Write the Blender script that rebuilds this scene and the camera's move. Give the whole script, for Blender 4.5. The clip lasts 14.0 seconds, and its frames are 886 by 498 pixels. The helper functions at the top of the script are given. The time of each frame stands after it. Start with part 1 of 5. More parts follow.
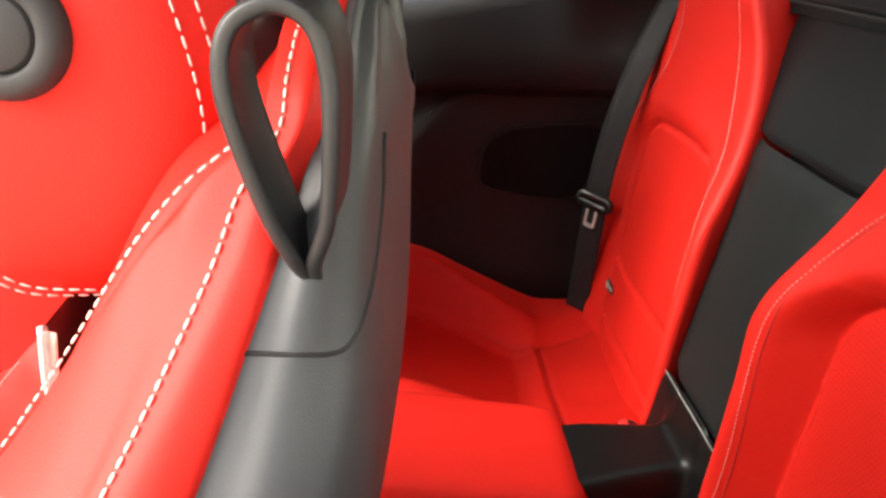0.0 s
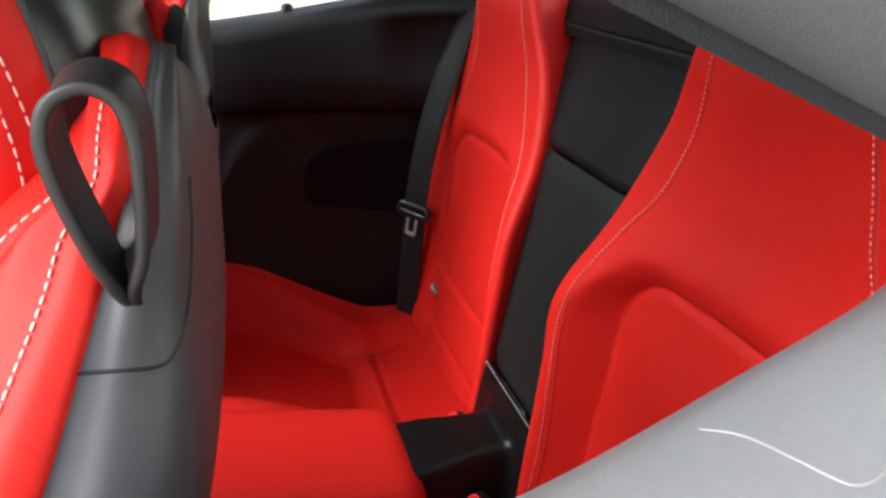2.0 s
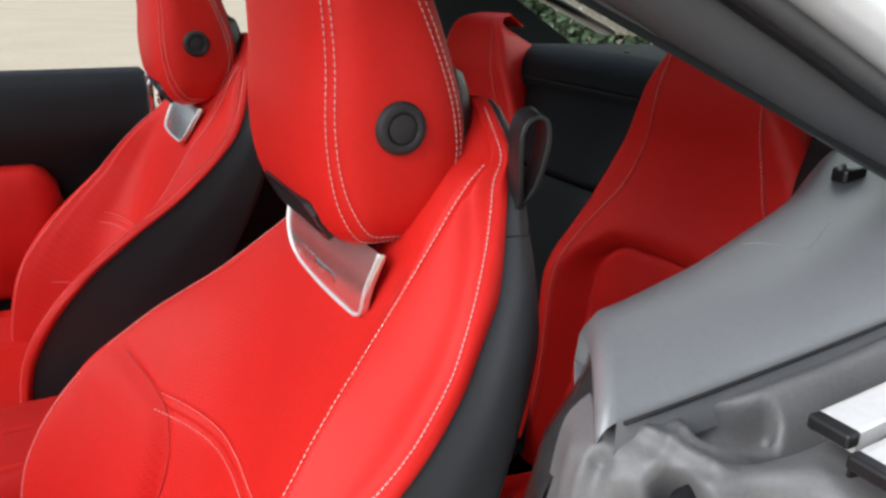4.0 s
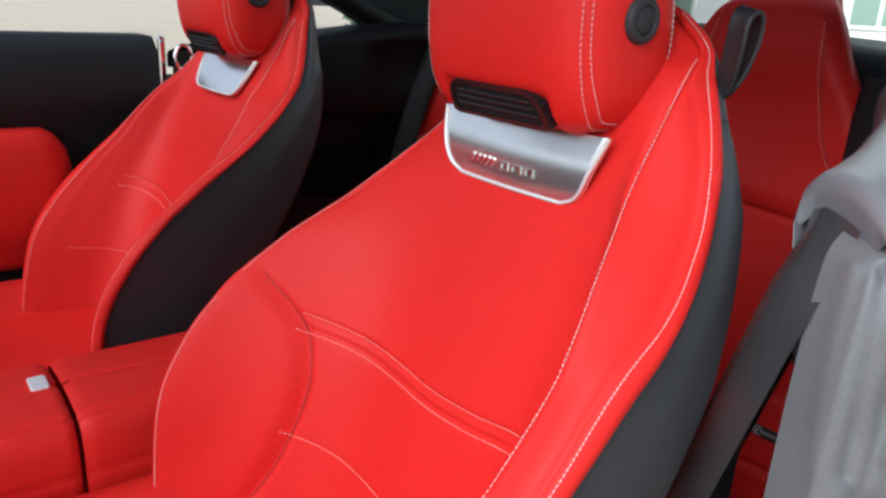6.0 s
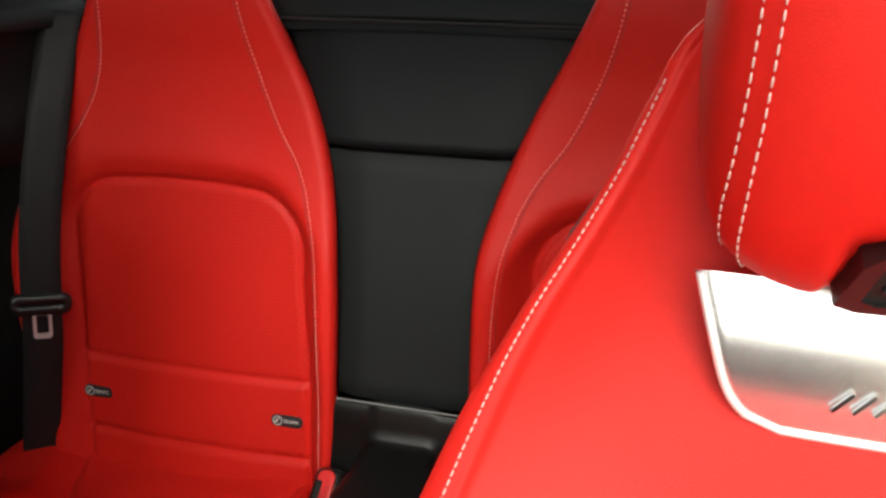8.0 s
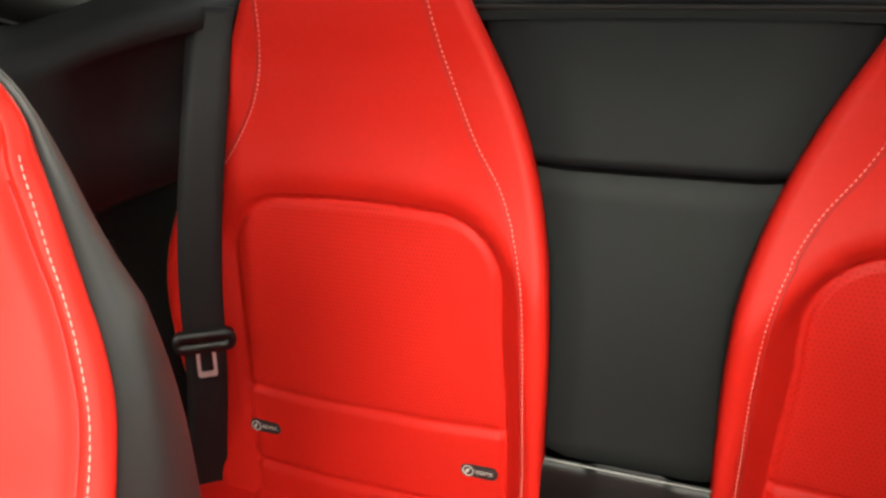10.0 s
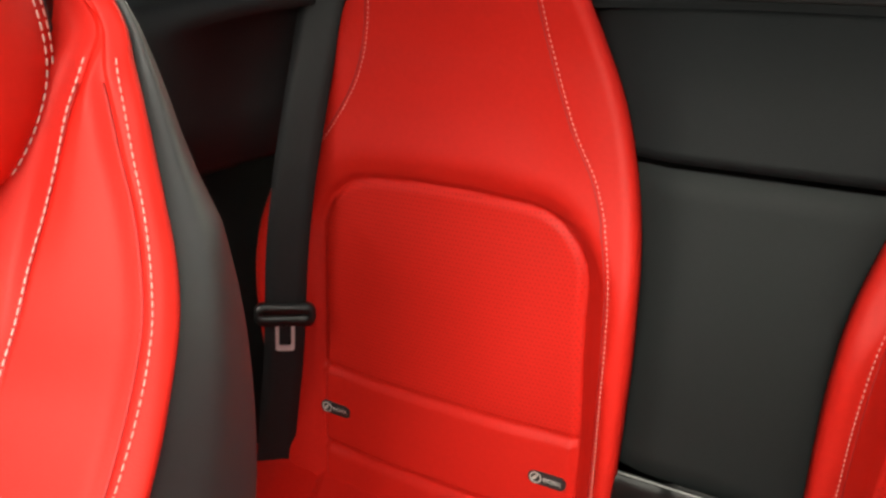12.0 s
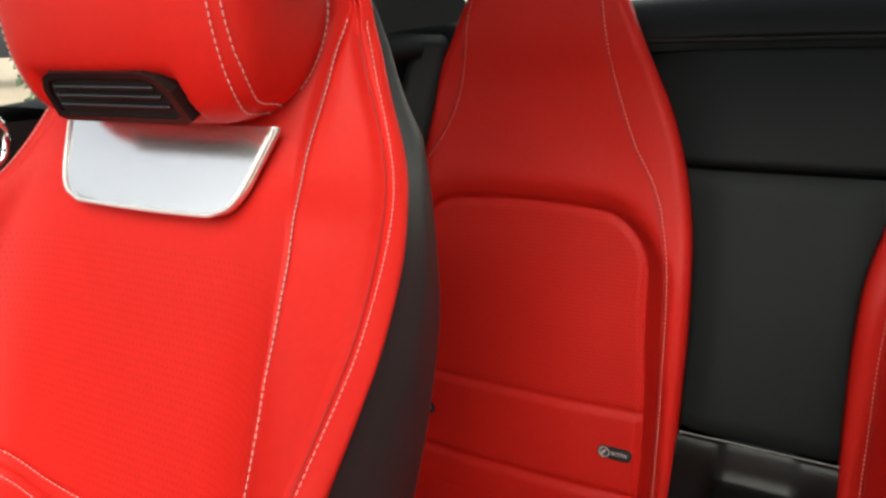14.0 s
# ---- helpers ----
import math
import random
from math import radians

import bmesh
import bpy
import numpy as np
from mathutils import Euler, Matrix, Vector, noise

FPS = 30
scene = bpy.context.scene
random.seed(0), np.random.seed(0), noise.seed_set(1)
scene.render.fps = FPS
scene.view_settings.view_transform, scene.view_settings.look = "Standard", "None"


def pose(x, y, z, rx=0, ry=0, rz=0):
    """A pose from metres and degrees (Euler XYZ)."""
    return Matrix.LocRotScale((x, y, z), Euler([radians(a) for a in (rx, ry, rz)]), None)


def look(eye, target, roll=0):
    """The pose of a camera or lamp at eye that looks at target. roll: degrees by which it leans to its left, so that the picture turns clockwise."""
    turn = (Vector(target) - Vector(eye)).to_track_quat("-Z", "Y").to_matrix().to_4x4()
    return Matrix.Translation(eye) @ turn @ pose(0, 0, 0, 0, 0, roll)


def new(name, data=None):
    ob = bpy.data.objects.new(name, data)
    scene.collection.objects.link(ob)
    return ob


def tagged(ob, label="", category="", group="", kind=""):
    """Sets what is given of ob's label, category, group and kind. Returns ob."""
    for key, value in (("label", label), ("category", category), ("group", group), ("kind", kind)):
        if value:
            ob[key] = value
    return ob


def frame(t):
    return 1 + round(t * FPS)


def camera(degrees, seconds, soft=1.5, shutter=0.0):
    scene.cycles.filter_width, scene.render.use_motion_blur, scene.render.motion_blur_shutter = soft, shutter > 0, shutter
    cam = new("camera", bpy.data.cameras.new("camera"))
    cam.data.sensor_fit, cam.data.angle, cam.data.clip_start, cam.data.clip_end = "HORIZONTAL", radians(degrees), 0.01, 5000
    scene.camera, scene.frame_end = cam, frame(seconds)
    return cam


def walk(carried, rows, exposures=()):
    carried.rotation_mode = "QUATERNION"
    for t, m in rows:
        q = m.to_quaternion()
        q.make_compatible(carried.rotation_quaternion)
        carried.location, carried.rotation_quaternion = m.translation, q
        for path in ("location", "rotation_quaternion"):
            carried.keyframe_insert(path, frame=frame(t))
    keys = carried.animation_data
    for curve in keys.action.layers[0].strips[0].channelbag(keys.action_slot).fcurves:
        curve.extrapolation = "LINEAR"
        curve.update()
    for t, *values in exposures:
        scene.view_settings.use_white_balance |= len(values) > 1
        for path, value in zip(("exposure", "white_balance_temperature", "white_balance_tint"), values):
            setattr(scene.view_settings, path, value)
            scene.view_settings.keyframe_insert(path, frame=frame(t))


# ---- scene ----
cam = camera(60.5, 14.0, soft=2.7)
PATH = [
    (0, (0.704, -0.341, 1.082), (-1.127, -0.255, 0.282), -0.3),
    (0.5, (0.689, -0.336, 1.082), (-1.1, 0.009, 0.257), -0.4),
    (1, (0.698, -0.335, 1.086), (-1.08, 0.062, 0.259), -0.1),
    (1.5, (0.712, -0.338, 1.096), (-1.061, 0.109, 0.287), 0.2),
    (2, (0.753, -0.333, 1.104), (-1.018, 0.179, 0.33), 0.5),
    (2.5, (0.782, -0.357, 1.124), (-0.974, 0.275, 0.406), 1.0),
    (3, (0.804, -0.432, 1.134), (-0.899, 0.363, 0.449), 1.8),
    (3.5, (0.864, -0.533, 1.141), (-0.806, 0.339, 0.469), 1.7),
    (4, (0.975, -0.675, 1.156), (-0.685, 0.215, 0.484), 1.2),
    (4.2, (1.028, -0.739, 1.157), (-0.633, 0.145, 0.481), 1.1),
    (6.3, (0.825, -0.959, 1.057), (-0.578, 0.32, 0.428), 3.2),
    (6.5, (0.739, -0.942, 1.059), (-0.573, 0.424, 0.416), 3.1),
    (6.8, (0.614, -0.942, 1.068), (-0.526, 0.566, 0.414), 3.3),
    (7, (0.54, -0.926, 1.075), (-0.476, 0.664, 0.413), 3.8),
    (7.2, (0.471, -0.899, 1.077), (-0.418, 0.757, 0.393), 3.1),
    (9.3, (0.029, -0.599, 1.095), (-0.086, 1.219, 0.27), -0.7),
    (9.5, (0.029, -0.606, 1.101), (-0.237, 1.191, 0.263), -1.3),
    (10, (0.049, -0.609, 1.126), (-0.604, 1.037, 0.198), -3.9),
    (10.5, (0.063, -0.615, 1.126), (-0.742, 0.862, 0.044), -3.4),
    (11, (0.064, -0.619, 1.11), (-0.738, 0.733, -0.127), -1.5),
    (11.5, (0.063, -0.616, 1.113), (-0.786, 0.818, 0.008), -1.7),
    (12, (0.052, -0.608, 1.083), (-0.83, 0.97, 0.227), -1.7),
    (12.5, (0.068, -0.657, 1.064), (-0.773, 1.031, 0.396), -1.9),
    (13, (0.079, -0.717, 1.058), (-0.71, 1.028, 0.482), -1.9),
    (13.5, (0.078, -0.777, 1.039), (-0.726, 0.973, 0.499), -1.9),
    (14, (0.08, -0.826, 1.011), (-0.895, 0.832, 0.46), -1.7),
]
EXPOSURES = [(0, 2.54, 6900, 10), (0.5, 2.34, 6800, 10), (1, 2.14, 6650, 10), (1.5, 2.08, 6500, 10), (2.5, 1.64, 5900, 10), (4, 0.52, 5900, 10), (6.5, 0.50, 5500, 10), (7.2, 0.72, 6000, 10), (9.3, 2.12, 7100, 8), (9.5, 2.12, 7100, 8), (11, 1.95, 7000, 8), (12.5, 1.54, 6900, 8), (14, 0.92, 6600, 8)]
SKY, SUN = 0.13, 3.0
walk(cam, [(t, look(eye, target, roll)) for t, eye, target, roll in PATH], EXPOSURES)

# ---- light ----
world = bpy.data.worlds.new("overcast_sky")
scene.world = world
world.use_nodes = True
wn = world.node_tree.nodes
sky = wn.new("ShaderNodeTexSky")
sky.sky_type, sky.sun_disc = "NISHITA", False
sky.sun_elevation, sky.sun_rotation = radians(42), radians(166)
sky.air_density, sky.dust_density, sky.ozone_density = 1.0, 4.0, 1.0
wn["Background"].inputs["Strength"].default_value = SKY
haze = wn.new("ShaderNodeHueSaturation")
haze.inputs["Saturation"].default_value = 0.35
world.node_tree.links.new(sky.outputs["Color"], haze.inputs["Color"])
world.node_tree.links.new(haze.outputs["Color"], wn["Background"].inputs["Color"])
sun = new("sun", bpy.data.lights.new("sun", "SUN"))
sun.data.energy, sun.data.angle, sun.data.color = SUN, radians(56), (1.0, 0.96, 0.9)
sun.matrix_world = look((1.2, -5.0, 4.6), (0, 0, 0.5))


# ---- materials ----
def material(name, base, rough=0.5, metal=0.0, vary=0.08, vary_scale=9.0, bump=0.0, bump_scale=900.0, bump_kind="VORONOI", spec=0.5, sheen=0.0, coat=0.0):
    """A surface with variation at two scales and a fine relief."""
    m = bpy.data.materials.new(name)
    m.use_nodes = True
    nt = m.node_tree
    n, l = nt.nodes, nt.links
    b = n["Principled BSDF"]
    b.inputs["Roughness"].default_value = rough
    b.inputs["Metallic"].default_value = metal
    b.inputs["Specular IOR Level"].default_value = spec
    b.inputs["Sheen Weight"].default_value = sheen
    b.inputs["Coat Weight"].default_value = coat
    b.inputs["Coat Roughness"].default_value = 0.1
    co = n.new("ShaderNodeTexCoord")
    big = n.new("ShaderNodeTexNoise")
    big.inputs["Scale"].default_value, big.inputs["Detail"].default_value = vary_scale, 4
    fine = n.new("ShaderNodeTexNoise")
    fine.inputs["Scale"].default_value, fine.inputs["Detail"].default_value = vary_scale * 22, 3
    mix = n.new("ShaderNodeMath")
    mix.operation = "MULTIPLY_ADD"
    mix.inputs[1].default_value = 0.5
    half = n.new("ShaderNodeMath")
    half.operation = "MULTIPLY"
    half.inputs[1].default_value = 0.5
    ramp = n.new("ShaderNodeMapRange")
    ramp.inputs["From Min"].default_value, ramp.inputs["From Max"].default_value = 0.3, 0.7
    ramp.inputs["To Min"].default_value, ramp.inputs["To Max"].default_value = 1 - vary, 1 + vary
    tint = n.new("ShaderNodeVectorMath")
    tint.operation = "SCALE"
    tint.inputs[0].default_value = base
    for t in (big, fine):
        l.new(co.outputs["Object"], t.inputs["Vector"])
    l.new(fine.outputs["Fac"], half.inputs[0])
    l.new(big.outputs["Fac"], mix.inputs[0])
    l.new(half.outputs[0], mix.inputs[2])
    l.new(mix.outputs[0], ramp.inputs["Value"])
    l.new(ramp.outputs[0], tint.inputs["Scale"])
    l.new(tint.outputs[0], b.inputs["Base Color"])
    rr = n.new("ShaderNodeMapRange")
    rr.inputs["To Min"].default_value, rr.inputs["To Max"].default_value = max(0.02, rough - 0.06), min(1, rough + 0.06)
    l.new(big.outputs["Fac"], rr.inputs["Value"])
    l.new(rr.outputs[0], b.inputs["Roughness"])
    if bump:
        t = n.new("ShaderNodeTexVoronoi" if bump_kind == "VORONOI" else "ShaderNodeTexNoise")
        t.inputs["Scale"].default_value = bump_scale
        l.new(co.outputs["Object"], t.inputs["Vector"])
        bp = n.new("ShaderNodeBump")
        bp.inputs["Strength"].default_value, bp.inputs["Distance"].default_value = bump, 0.0006
        l.new(t.outputs["Distance" if bump_kind == "VORONOI" else "Fac"], bp.inputs["Height"])
        l.new(bp.outputs[0], b.inputs["Normal"])
    return m


def perforated(m, pitch=0.0048, radius=0.15, dark=0.5):
    """Punches rows of small dark holes into a copy of a leather, in its x and z."""
    m = m.copy()
    n, l = m.node_tree.nodes, m.node_tree.links
    b = n["Principled BSDF"]
    base = b.inputs["Base Color"].links[0].from_socket
    co = n.new("ShaderNodeTexCoord")
    sep = n.new("ShaderNodeSeparateXYZ")
    l.new(co.outputs["Object"], sep.inputs[0])

    def op(kind, a, c=None):
        x = n.new("ShaderNodeMath")
        x.operation = kind
        for i, v in enumerate((a, c)):
            if v is None:
                continue
            if isinstance(v, (int, float)):
                x.inputs[i].default_value = v
            else:
                l.new(v, x.inputs[i])
        return x.outputs[0]

    u = op("DIVIDE", sep.outputs["X"], pitch)
    v = op("DIVIDE", sep.outputs["Z"], pitch)
    row = op("FLOOR", v)
    shift = op("MULTIPLY", op("PINGPONG", row, 1.0), 0.5)
    fu = op("SUBTRACT", op("FRACT", op("ADD", u, shift)), 0.5)
    fv = op("SUBTRACT", op("FRACT", v), 0.5)
    r = op("SQRT", op("ADD", op("MULTIPLY", fu, fu), op("MULTIPLY", fv, fv)))
    hole = n.new("ShaderNodeMapRange")
    hole.inputs["From Min"].default_value, hole.inputs["From Max"].default_value = radius - 0.05, radius + 0.05
    hole.inputs["To Min"].default_value, hole.inputs["To Max"].default_value = dark, 1.0
    l.new(r, hole.inputs["Value"])
    s = n.new("ShaderNodeVectorMath")
    s.operation = "SCALE"
    l.new(base, s.inputs[0])
    l.new(hole.outputs[0], s.inputs["Scale"])
    l.new(s.outputs[0], b.inputs["Base Color"])
    return m


RED = material("red_nappa_leather", (0.565, 0.0145, 0.0095), 0.52, vary=0.06, bump=0.12, bump_scale=1100, spec=0.20)
RED_PERF = perforated(RED, radius=0.18, dark=0.68)
RED_PERF.name = "red_perforated_leather"
RED_PERF_SOFT = perforated(RED, 0.0048, 0.15, 0.74)
RED_PERF_SOFT.name = "red_finely_perforated_leather"
SHELL = material("grey_black_seat_shell", (0.034, 0.035, 0.037), 0.50, vary=0.06, bump=0.08, bump_scale=1500, spec=0.5)
DARK = material("black_olive_leather", (0.0070, 0.0090, 0.0092), 0.54, vary=0.12, bump=0.25, bump_scale=1000, spec=0.22)
NAVY = material("blue_black_leather", (0.0046, 0.0058, 0.0066), 0.56, vary=0.12, bump=0.25, bump_scale=1000, spec=0.18)
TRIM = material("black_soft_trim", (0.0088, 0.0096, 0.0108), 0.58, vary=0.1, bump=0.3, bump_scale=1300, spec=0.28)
ROLL = material("grey_cloth_lip", (0.10, 0.108, 0.112), 0.6, vary=0.16, vary_scale=16, bump=0.3, bump_scale=1200)
# Rail and trim of the open side: daylight is put into their grey.
RAIL_LIT = material("lit_grey_rail_cloth", (0.072, 0.073, 0.078), 0.6, vary=0.10, vary_scale=16, bump=0.3, bump_scale=1200)
TRIM_LIT = material("lit_grey_grained_trim", (0.142, 0.144, 0.148), 0.36, vary=0.08, bump=0.22, bump_scale=1200, spec=0.9)
PLASTIC = material("black_plastic", (0.009, 0.0088, 0.009), 0.34, vary=0.1)
CAP = material("glossy_dark_grey_plastic", (0.040, 0.038, 0.038), 0.22, vary=0.06, coat=0.4)
FILM = material("grey_sealing_film", (0.115, 0.113, 0.112), 0.55, vary=0.16, vary_scale=14, bump=0.2, bump_scale=260, bump_kind="NOISE", spec=0.45)
RUBBER = material("black_rubber_seal", (0.06, 0.06, 0.062), 0.42, vary=0.25, vary_scale=30, bump=0.3, bump_scale=500, bump_kind="NOISE")
# Near-black for joints and gaps, also for the shaded depth of the neck vent.
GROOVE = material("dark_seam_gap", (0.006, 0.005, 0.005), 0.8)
# Darker than the leather: shade in seams and creases, painted as cords.
RED_CREASE_SHADE = material("red_seam_shade", (0.34, 0.010, 0.008), 0.6)
EDGE = material("grey_edge_line", (0.22, 0.22, 0.21), 0.4)
SIDE = material("charcoal_side_trim", (0.017, 0.0165, 0.017), 0.62, vary=0.1, bump=0.3, bump_scale=1300, spec=0.25)
GRILLE = material("dark_speaker_mesh", (0.006, 0.006, 0.007), 0.75, vary=0.2, vary_scale=40, bump=0.6, bump_scale=500, spec=0.15)
WEB = material("black_belt_webbing", (0.011, 0.011, 0.012), 0.6, vary=0.1, bump=0.4, bump_scale=700, spec=0.3)
STRAP = material("smooth_black_leather", (0.013, 0.013, 0.014), 0.5, vary=0.15, vary_scale=20, bump=0.06, bump_scale=1200)
THREAD = material("off_white_thread", (0.62, 0.42, 0.38), 0.7, vary=0.1)
THREAD_FINE = material("pale_red_thread", (0.75, 0.30, 0.26), 0.7, vary=0.1)
STEEL = material("polished_steel", (0.72, 0.71, 0.71), 0.30, 0.65, vary=0.05)
BUTTON = material("matt_grey_black_plastic", (0.024, 0.023, 0.024), 0.62, vary=0.1, bump=0.1, bump_scale=1500, spec=0.35)
ALU = material("brushed_aluminium", (0.82, 0.82, 0.80), 0.24, 0.92, vary=0.02, vary_scale=3.0)
CHROME = material("bright_chrome", (0.85, 0.85, 0.85), 0.08, 1.0, vary=0.02)
SATIN = material("satin_silver", (0.74, 0.73, 0.71), 0.36, 0.4, vary=0.06)
TRAY = material("satin_black_tray", (0.0050, 0.0047, 0.0046), 0.34, vary=0.1, bump=0.10, bump_scale=1200, spec=0.26)
LABEL = material("black_label", (0.02, 0.02, 0.02), 0.4)
WHITE_INK = material("pale_grey_print", (0.6, 0.58, 0.54), 0.6)
BUTTON_RED = material("red_buckle_plastic", (0.62, 0.03, 0.03), 0.3, vary=0.04)
CARPET = material("black_carpet", (0.02, 0.02, 0.02), 0.95, vary=0.3, vary_scale=60, bump=0.8, bump_scale=600, bump_kind="NOISE")
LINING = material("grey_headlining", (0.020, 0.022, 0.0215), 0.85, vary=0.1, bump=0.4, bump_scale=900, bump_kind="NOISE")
PAINT = material("silver_car_paint", (0.72, 0.73, 0.74), 0.3, 0.25, vary=0.03, coat=0.8)
SAND = material("pale_sandy_concrete", (0.40, 0.345, 0.25), 0.9, vary=0.12, vary_scale=0.6, bump=0.4, bump_scale=20, bump_kind="NOISE")
RENDERED = material("white_rendered_wall", (0.86, 0.87, 0.85), 0.85, vary=0.05, vary_scale=0.8)
PANE = material("green_tinted_pane", (0.30, 0.42, 0.34), 0.25, vary=0.1, vary_scale=0.7)
LEAF = material("dark_green_leaves", (0.045, 0.075, 0.035), 0.7, vary=0.4, vary_scale=1.5)
BARK = material("grey_brown_bark", (0.10, 0.08, 0.06), 0.9, vary=0.3, vary_scale=5)
glass = bpy.data.materials.new("clear_window_glass")
glass.use_nodes = True
gn = glass.node_tree
gt, gg, gm, gf = (gn.nodes.new("ShaderNode" + k) for k in ("BsdfTransparent", "BsdfGlossy", "MixShader", "LayerWeight"))
gt.inputs["Color"].default_value = (0.95, 0.98, 0.955, 1)
gg.inputs["Roughness"].default_value = 0.02
gp, ga = gn.nodes.new("ShaderNodeMath"), gn.nodes.new("ShaderNodeMath")
gp.operation, ga.operation = "POWER", "MULTIPLY_ADD"
gp.inputs[1].default_value, ga.inputs[1].default_value, ga.inputs[2].default_value = 5.0, 0.9, 0.04
gn.links.new(gf.outputs["Facing"], gp.inputs[0])
gn.links.new(gp.outputs[0], ga.inputs[0])
gn.links.new(ga.outputs[0], gm.inputs[0])
gn.links.new(gt.outputs[0], gm.inputs[1])
gn.links.new(gg.outputs[0], gm.inputs[2])
gn.links.new(gm.outputs[0], gn.nodes["Material Output"].inputs["Surface"])

# For the added roof panel; the tint sets how much daylight comes in.
roof_glass = glass.copy()
roof_glass.name = "added_roof_light_glass"
roof_glass.node_tree.nodes["Transparent BSDF"].inputs["Color"].default_value = (0.52, 0.545, 0.53, 1)


# ---- mesh helpers ----
def mesh_object(name, verts, faces, mat, parent=None, label="", smooth=True):
    me = bpy.data.meshes.new(name)
    me.from_pydata([tuple(v) for v in verts], [], faces)
    bm = bmesh.new()
    bm.from_mesh(me)
    bmesh.ops.remove_doubles(bm, verts=bm.verts, dist=1e-5)
    bmesh.ops.recalc_face_normals(bm, faces=bm.faces)
    bm.to_mesh(me)
    bm.free()
    me.materials.append(mat)
    if smooth:
        for p in me.polygons:
            p.use_smooth = True
    ob = new(name, me)
    ob.parent = parent
    return tagged(ob, label)


def pieces(v, groups, parent):
    """One smooth sheet cut into several parts: groups are (name, faces, material, label)."""
    v = [Vector(p) for p in v]
    nrm = [Vector() for p in v]
    for name, fs, mat, lb in groups:
        for q in fs:
            n = (v[q[2]] - v[q[0]]).cross(v[q[3]] - v[q[1]])
            for i in q:
                nrm[i] += n
    for name, fs, mat, lb in groups:
        used = sorted({i for q in fs for i in q})
        back = {o: n for n, o in enumerate(used)}
        me = bpy.data.meshes.new(name)
        me.from_pydata([v[i] for i in used], [], [tuple(back[i] for i in q) for q in fs])
        me.materials.append(mat)
        for p in me.polygons:
            p.use_smooth = True
        me.normals_split_custom_set_from_vertices([nrm[i].normalized() for i in used])
        ob = new(name, me)
        ob.parent = parent
        tagged(ob, lb)


def part(name, bm, mat, parent, label="", smooth=False):
    me = bpy.data.meshes.new(name)
    bmesh.ops.recalc_face_normals(bm, faces=bm.faces)
    bm.to_mesh(me)
    bm.free()
    me.materials.append(mat)
    if smooth:
        for p in me.polygons:
            p.use_smooth = True
    ob = new(name, me)
    ob.parent = parent
    return tagged(ob, label)


def thing(name, label, category, group="", kind="", at=(0, 0, 0)):
    e = new(name)
    e.location = at
    e.empty_display_size = 0.05
    return tagged(e, label, category, group, kind)


def spline(pts, n):
    """n + 1 points along a Catmull-Rom curve through pts."""
    p = [Vector(q) for q in pts]
    p = [2 * p[0] - p[1]] + p + [2 * p[-1] - p[-2]]
    out, spans = [], len(p) - 3
    for i in range(n + 1):
        f = i / n * spans
        k = min(int(f), spans - 1)
        t = f - k
        a, b, c, d = p[k:k + 4]
        out.append(0.5 * ((2 * b) + (c - a) * t + (2 * a - 5 * b + 4 * c - d) * t * t + (3 * b - a - 3 * c + d) * t ** 3))
    return out


def table(rows, z):
    """Smooth value rows at height z: rows are (z, a, b, ...) with rising z."""
    zs = [r[0] for r in rows]
    if z <= zs[0]:
        return rows[0][1:]
    if z >= zs[-1]:
        return rows[-1][1:]
    k = max(i for i in range(len(rows) - 1) if zs[i] <= z)
    a, b, c, d = rows[max(k - 1, 0)], rows[k], rows[k + 1], rows[min(k + 2, len(rows) - 1)]
    h = c[0] - b[0]
    t = (z - b[0]) / h
    res = []
    for i in range(1, len(b)):
        mb = (c[i] - a[i]) / (c[0] - a[0]) * h
        mc = (d[i] - b[i]) / (d[0] - b[0]) * h
        res.append((2 * t**3 - 3 * t**2 + 1) * b[i] + (t**3 - 2 * t**2 + t) * mb + (-2 * t**3 + 3 * t**2) * c[i] + (t**3 - t**2) * mc)
    return res


def step(a, b, x):
    t = min(1, max(0, (x - a) / (b - a)))
    return t * t * (3 - 2 * t)


def grid(rows, loop=False):
    """Vertices and faces of a sheet given as rows of points."""
    w = len(rows[0])
    v = [p for r in rows for p in r]
    f = []
    for i in range(len(rows) - 1):
        for j in range(w if loop else w - 1):
            k = (j + 1) % w
            f.append((i * w + j, i * w + k, (i + 1) * w + k, (i + 1) * w + j))
    return v, f


def capped(rows):
    """A closed body lofted through rings."""
    v, f = grid(rows, True)
    w = len(rows[0])
    f.append(tuple(range(w)))
    f.append(tuple(range(len(v) - w, len(v))))
    return v, f


def box(size, at=(0, 0, 0), bevel=0.004, seg=2, turn=(0, 0, 0)):
    bm = bmesh.new()
    bmesh.ops.create_cube(bm, size=1, matrix=pose(*at, *turn) @ Matrix.Diagonal((*size, 1)))
    if bevel:
        bmesh.ops.bevel(bm, geom=bm.edges[:], offset=bevel, segments=seg, profile=0.5, affect="EDGES")
    return bm


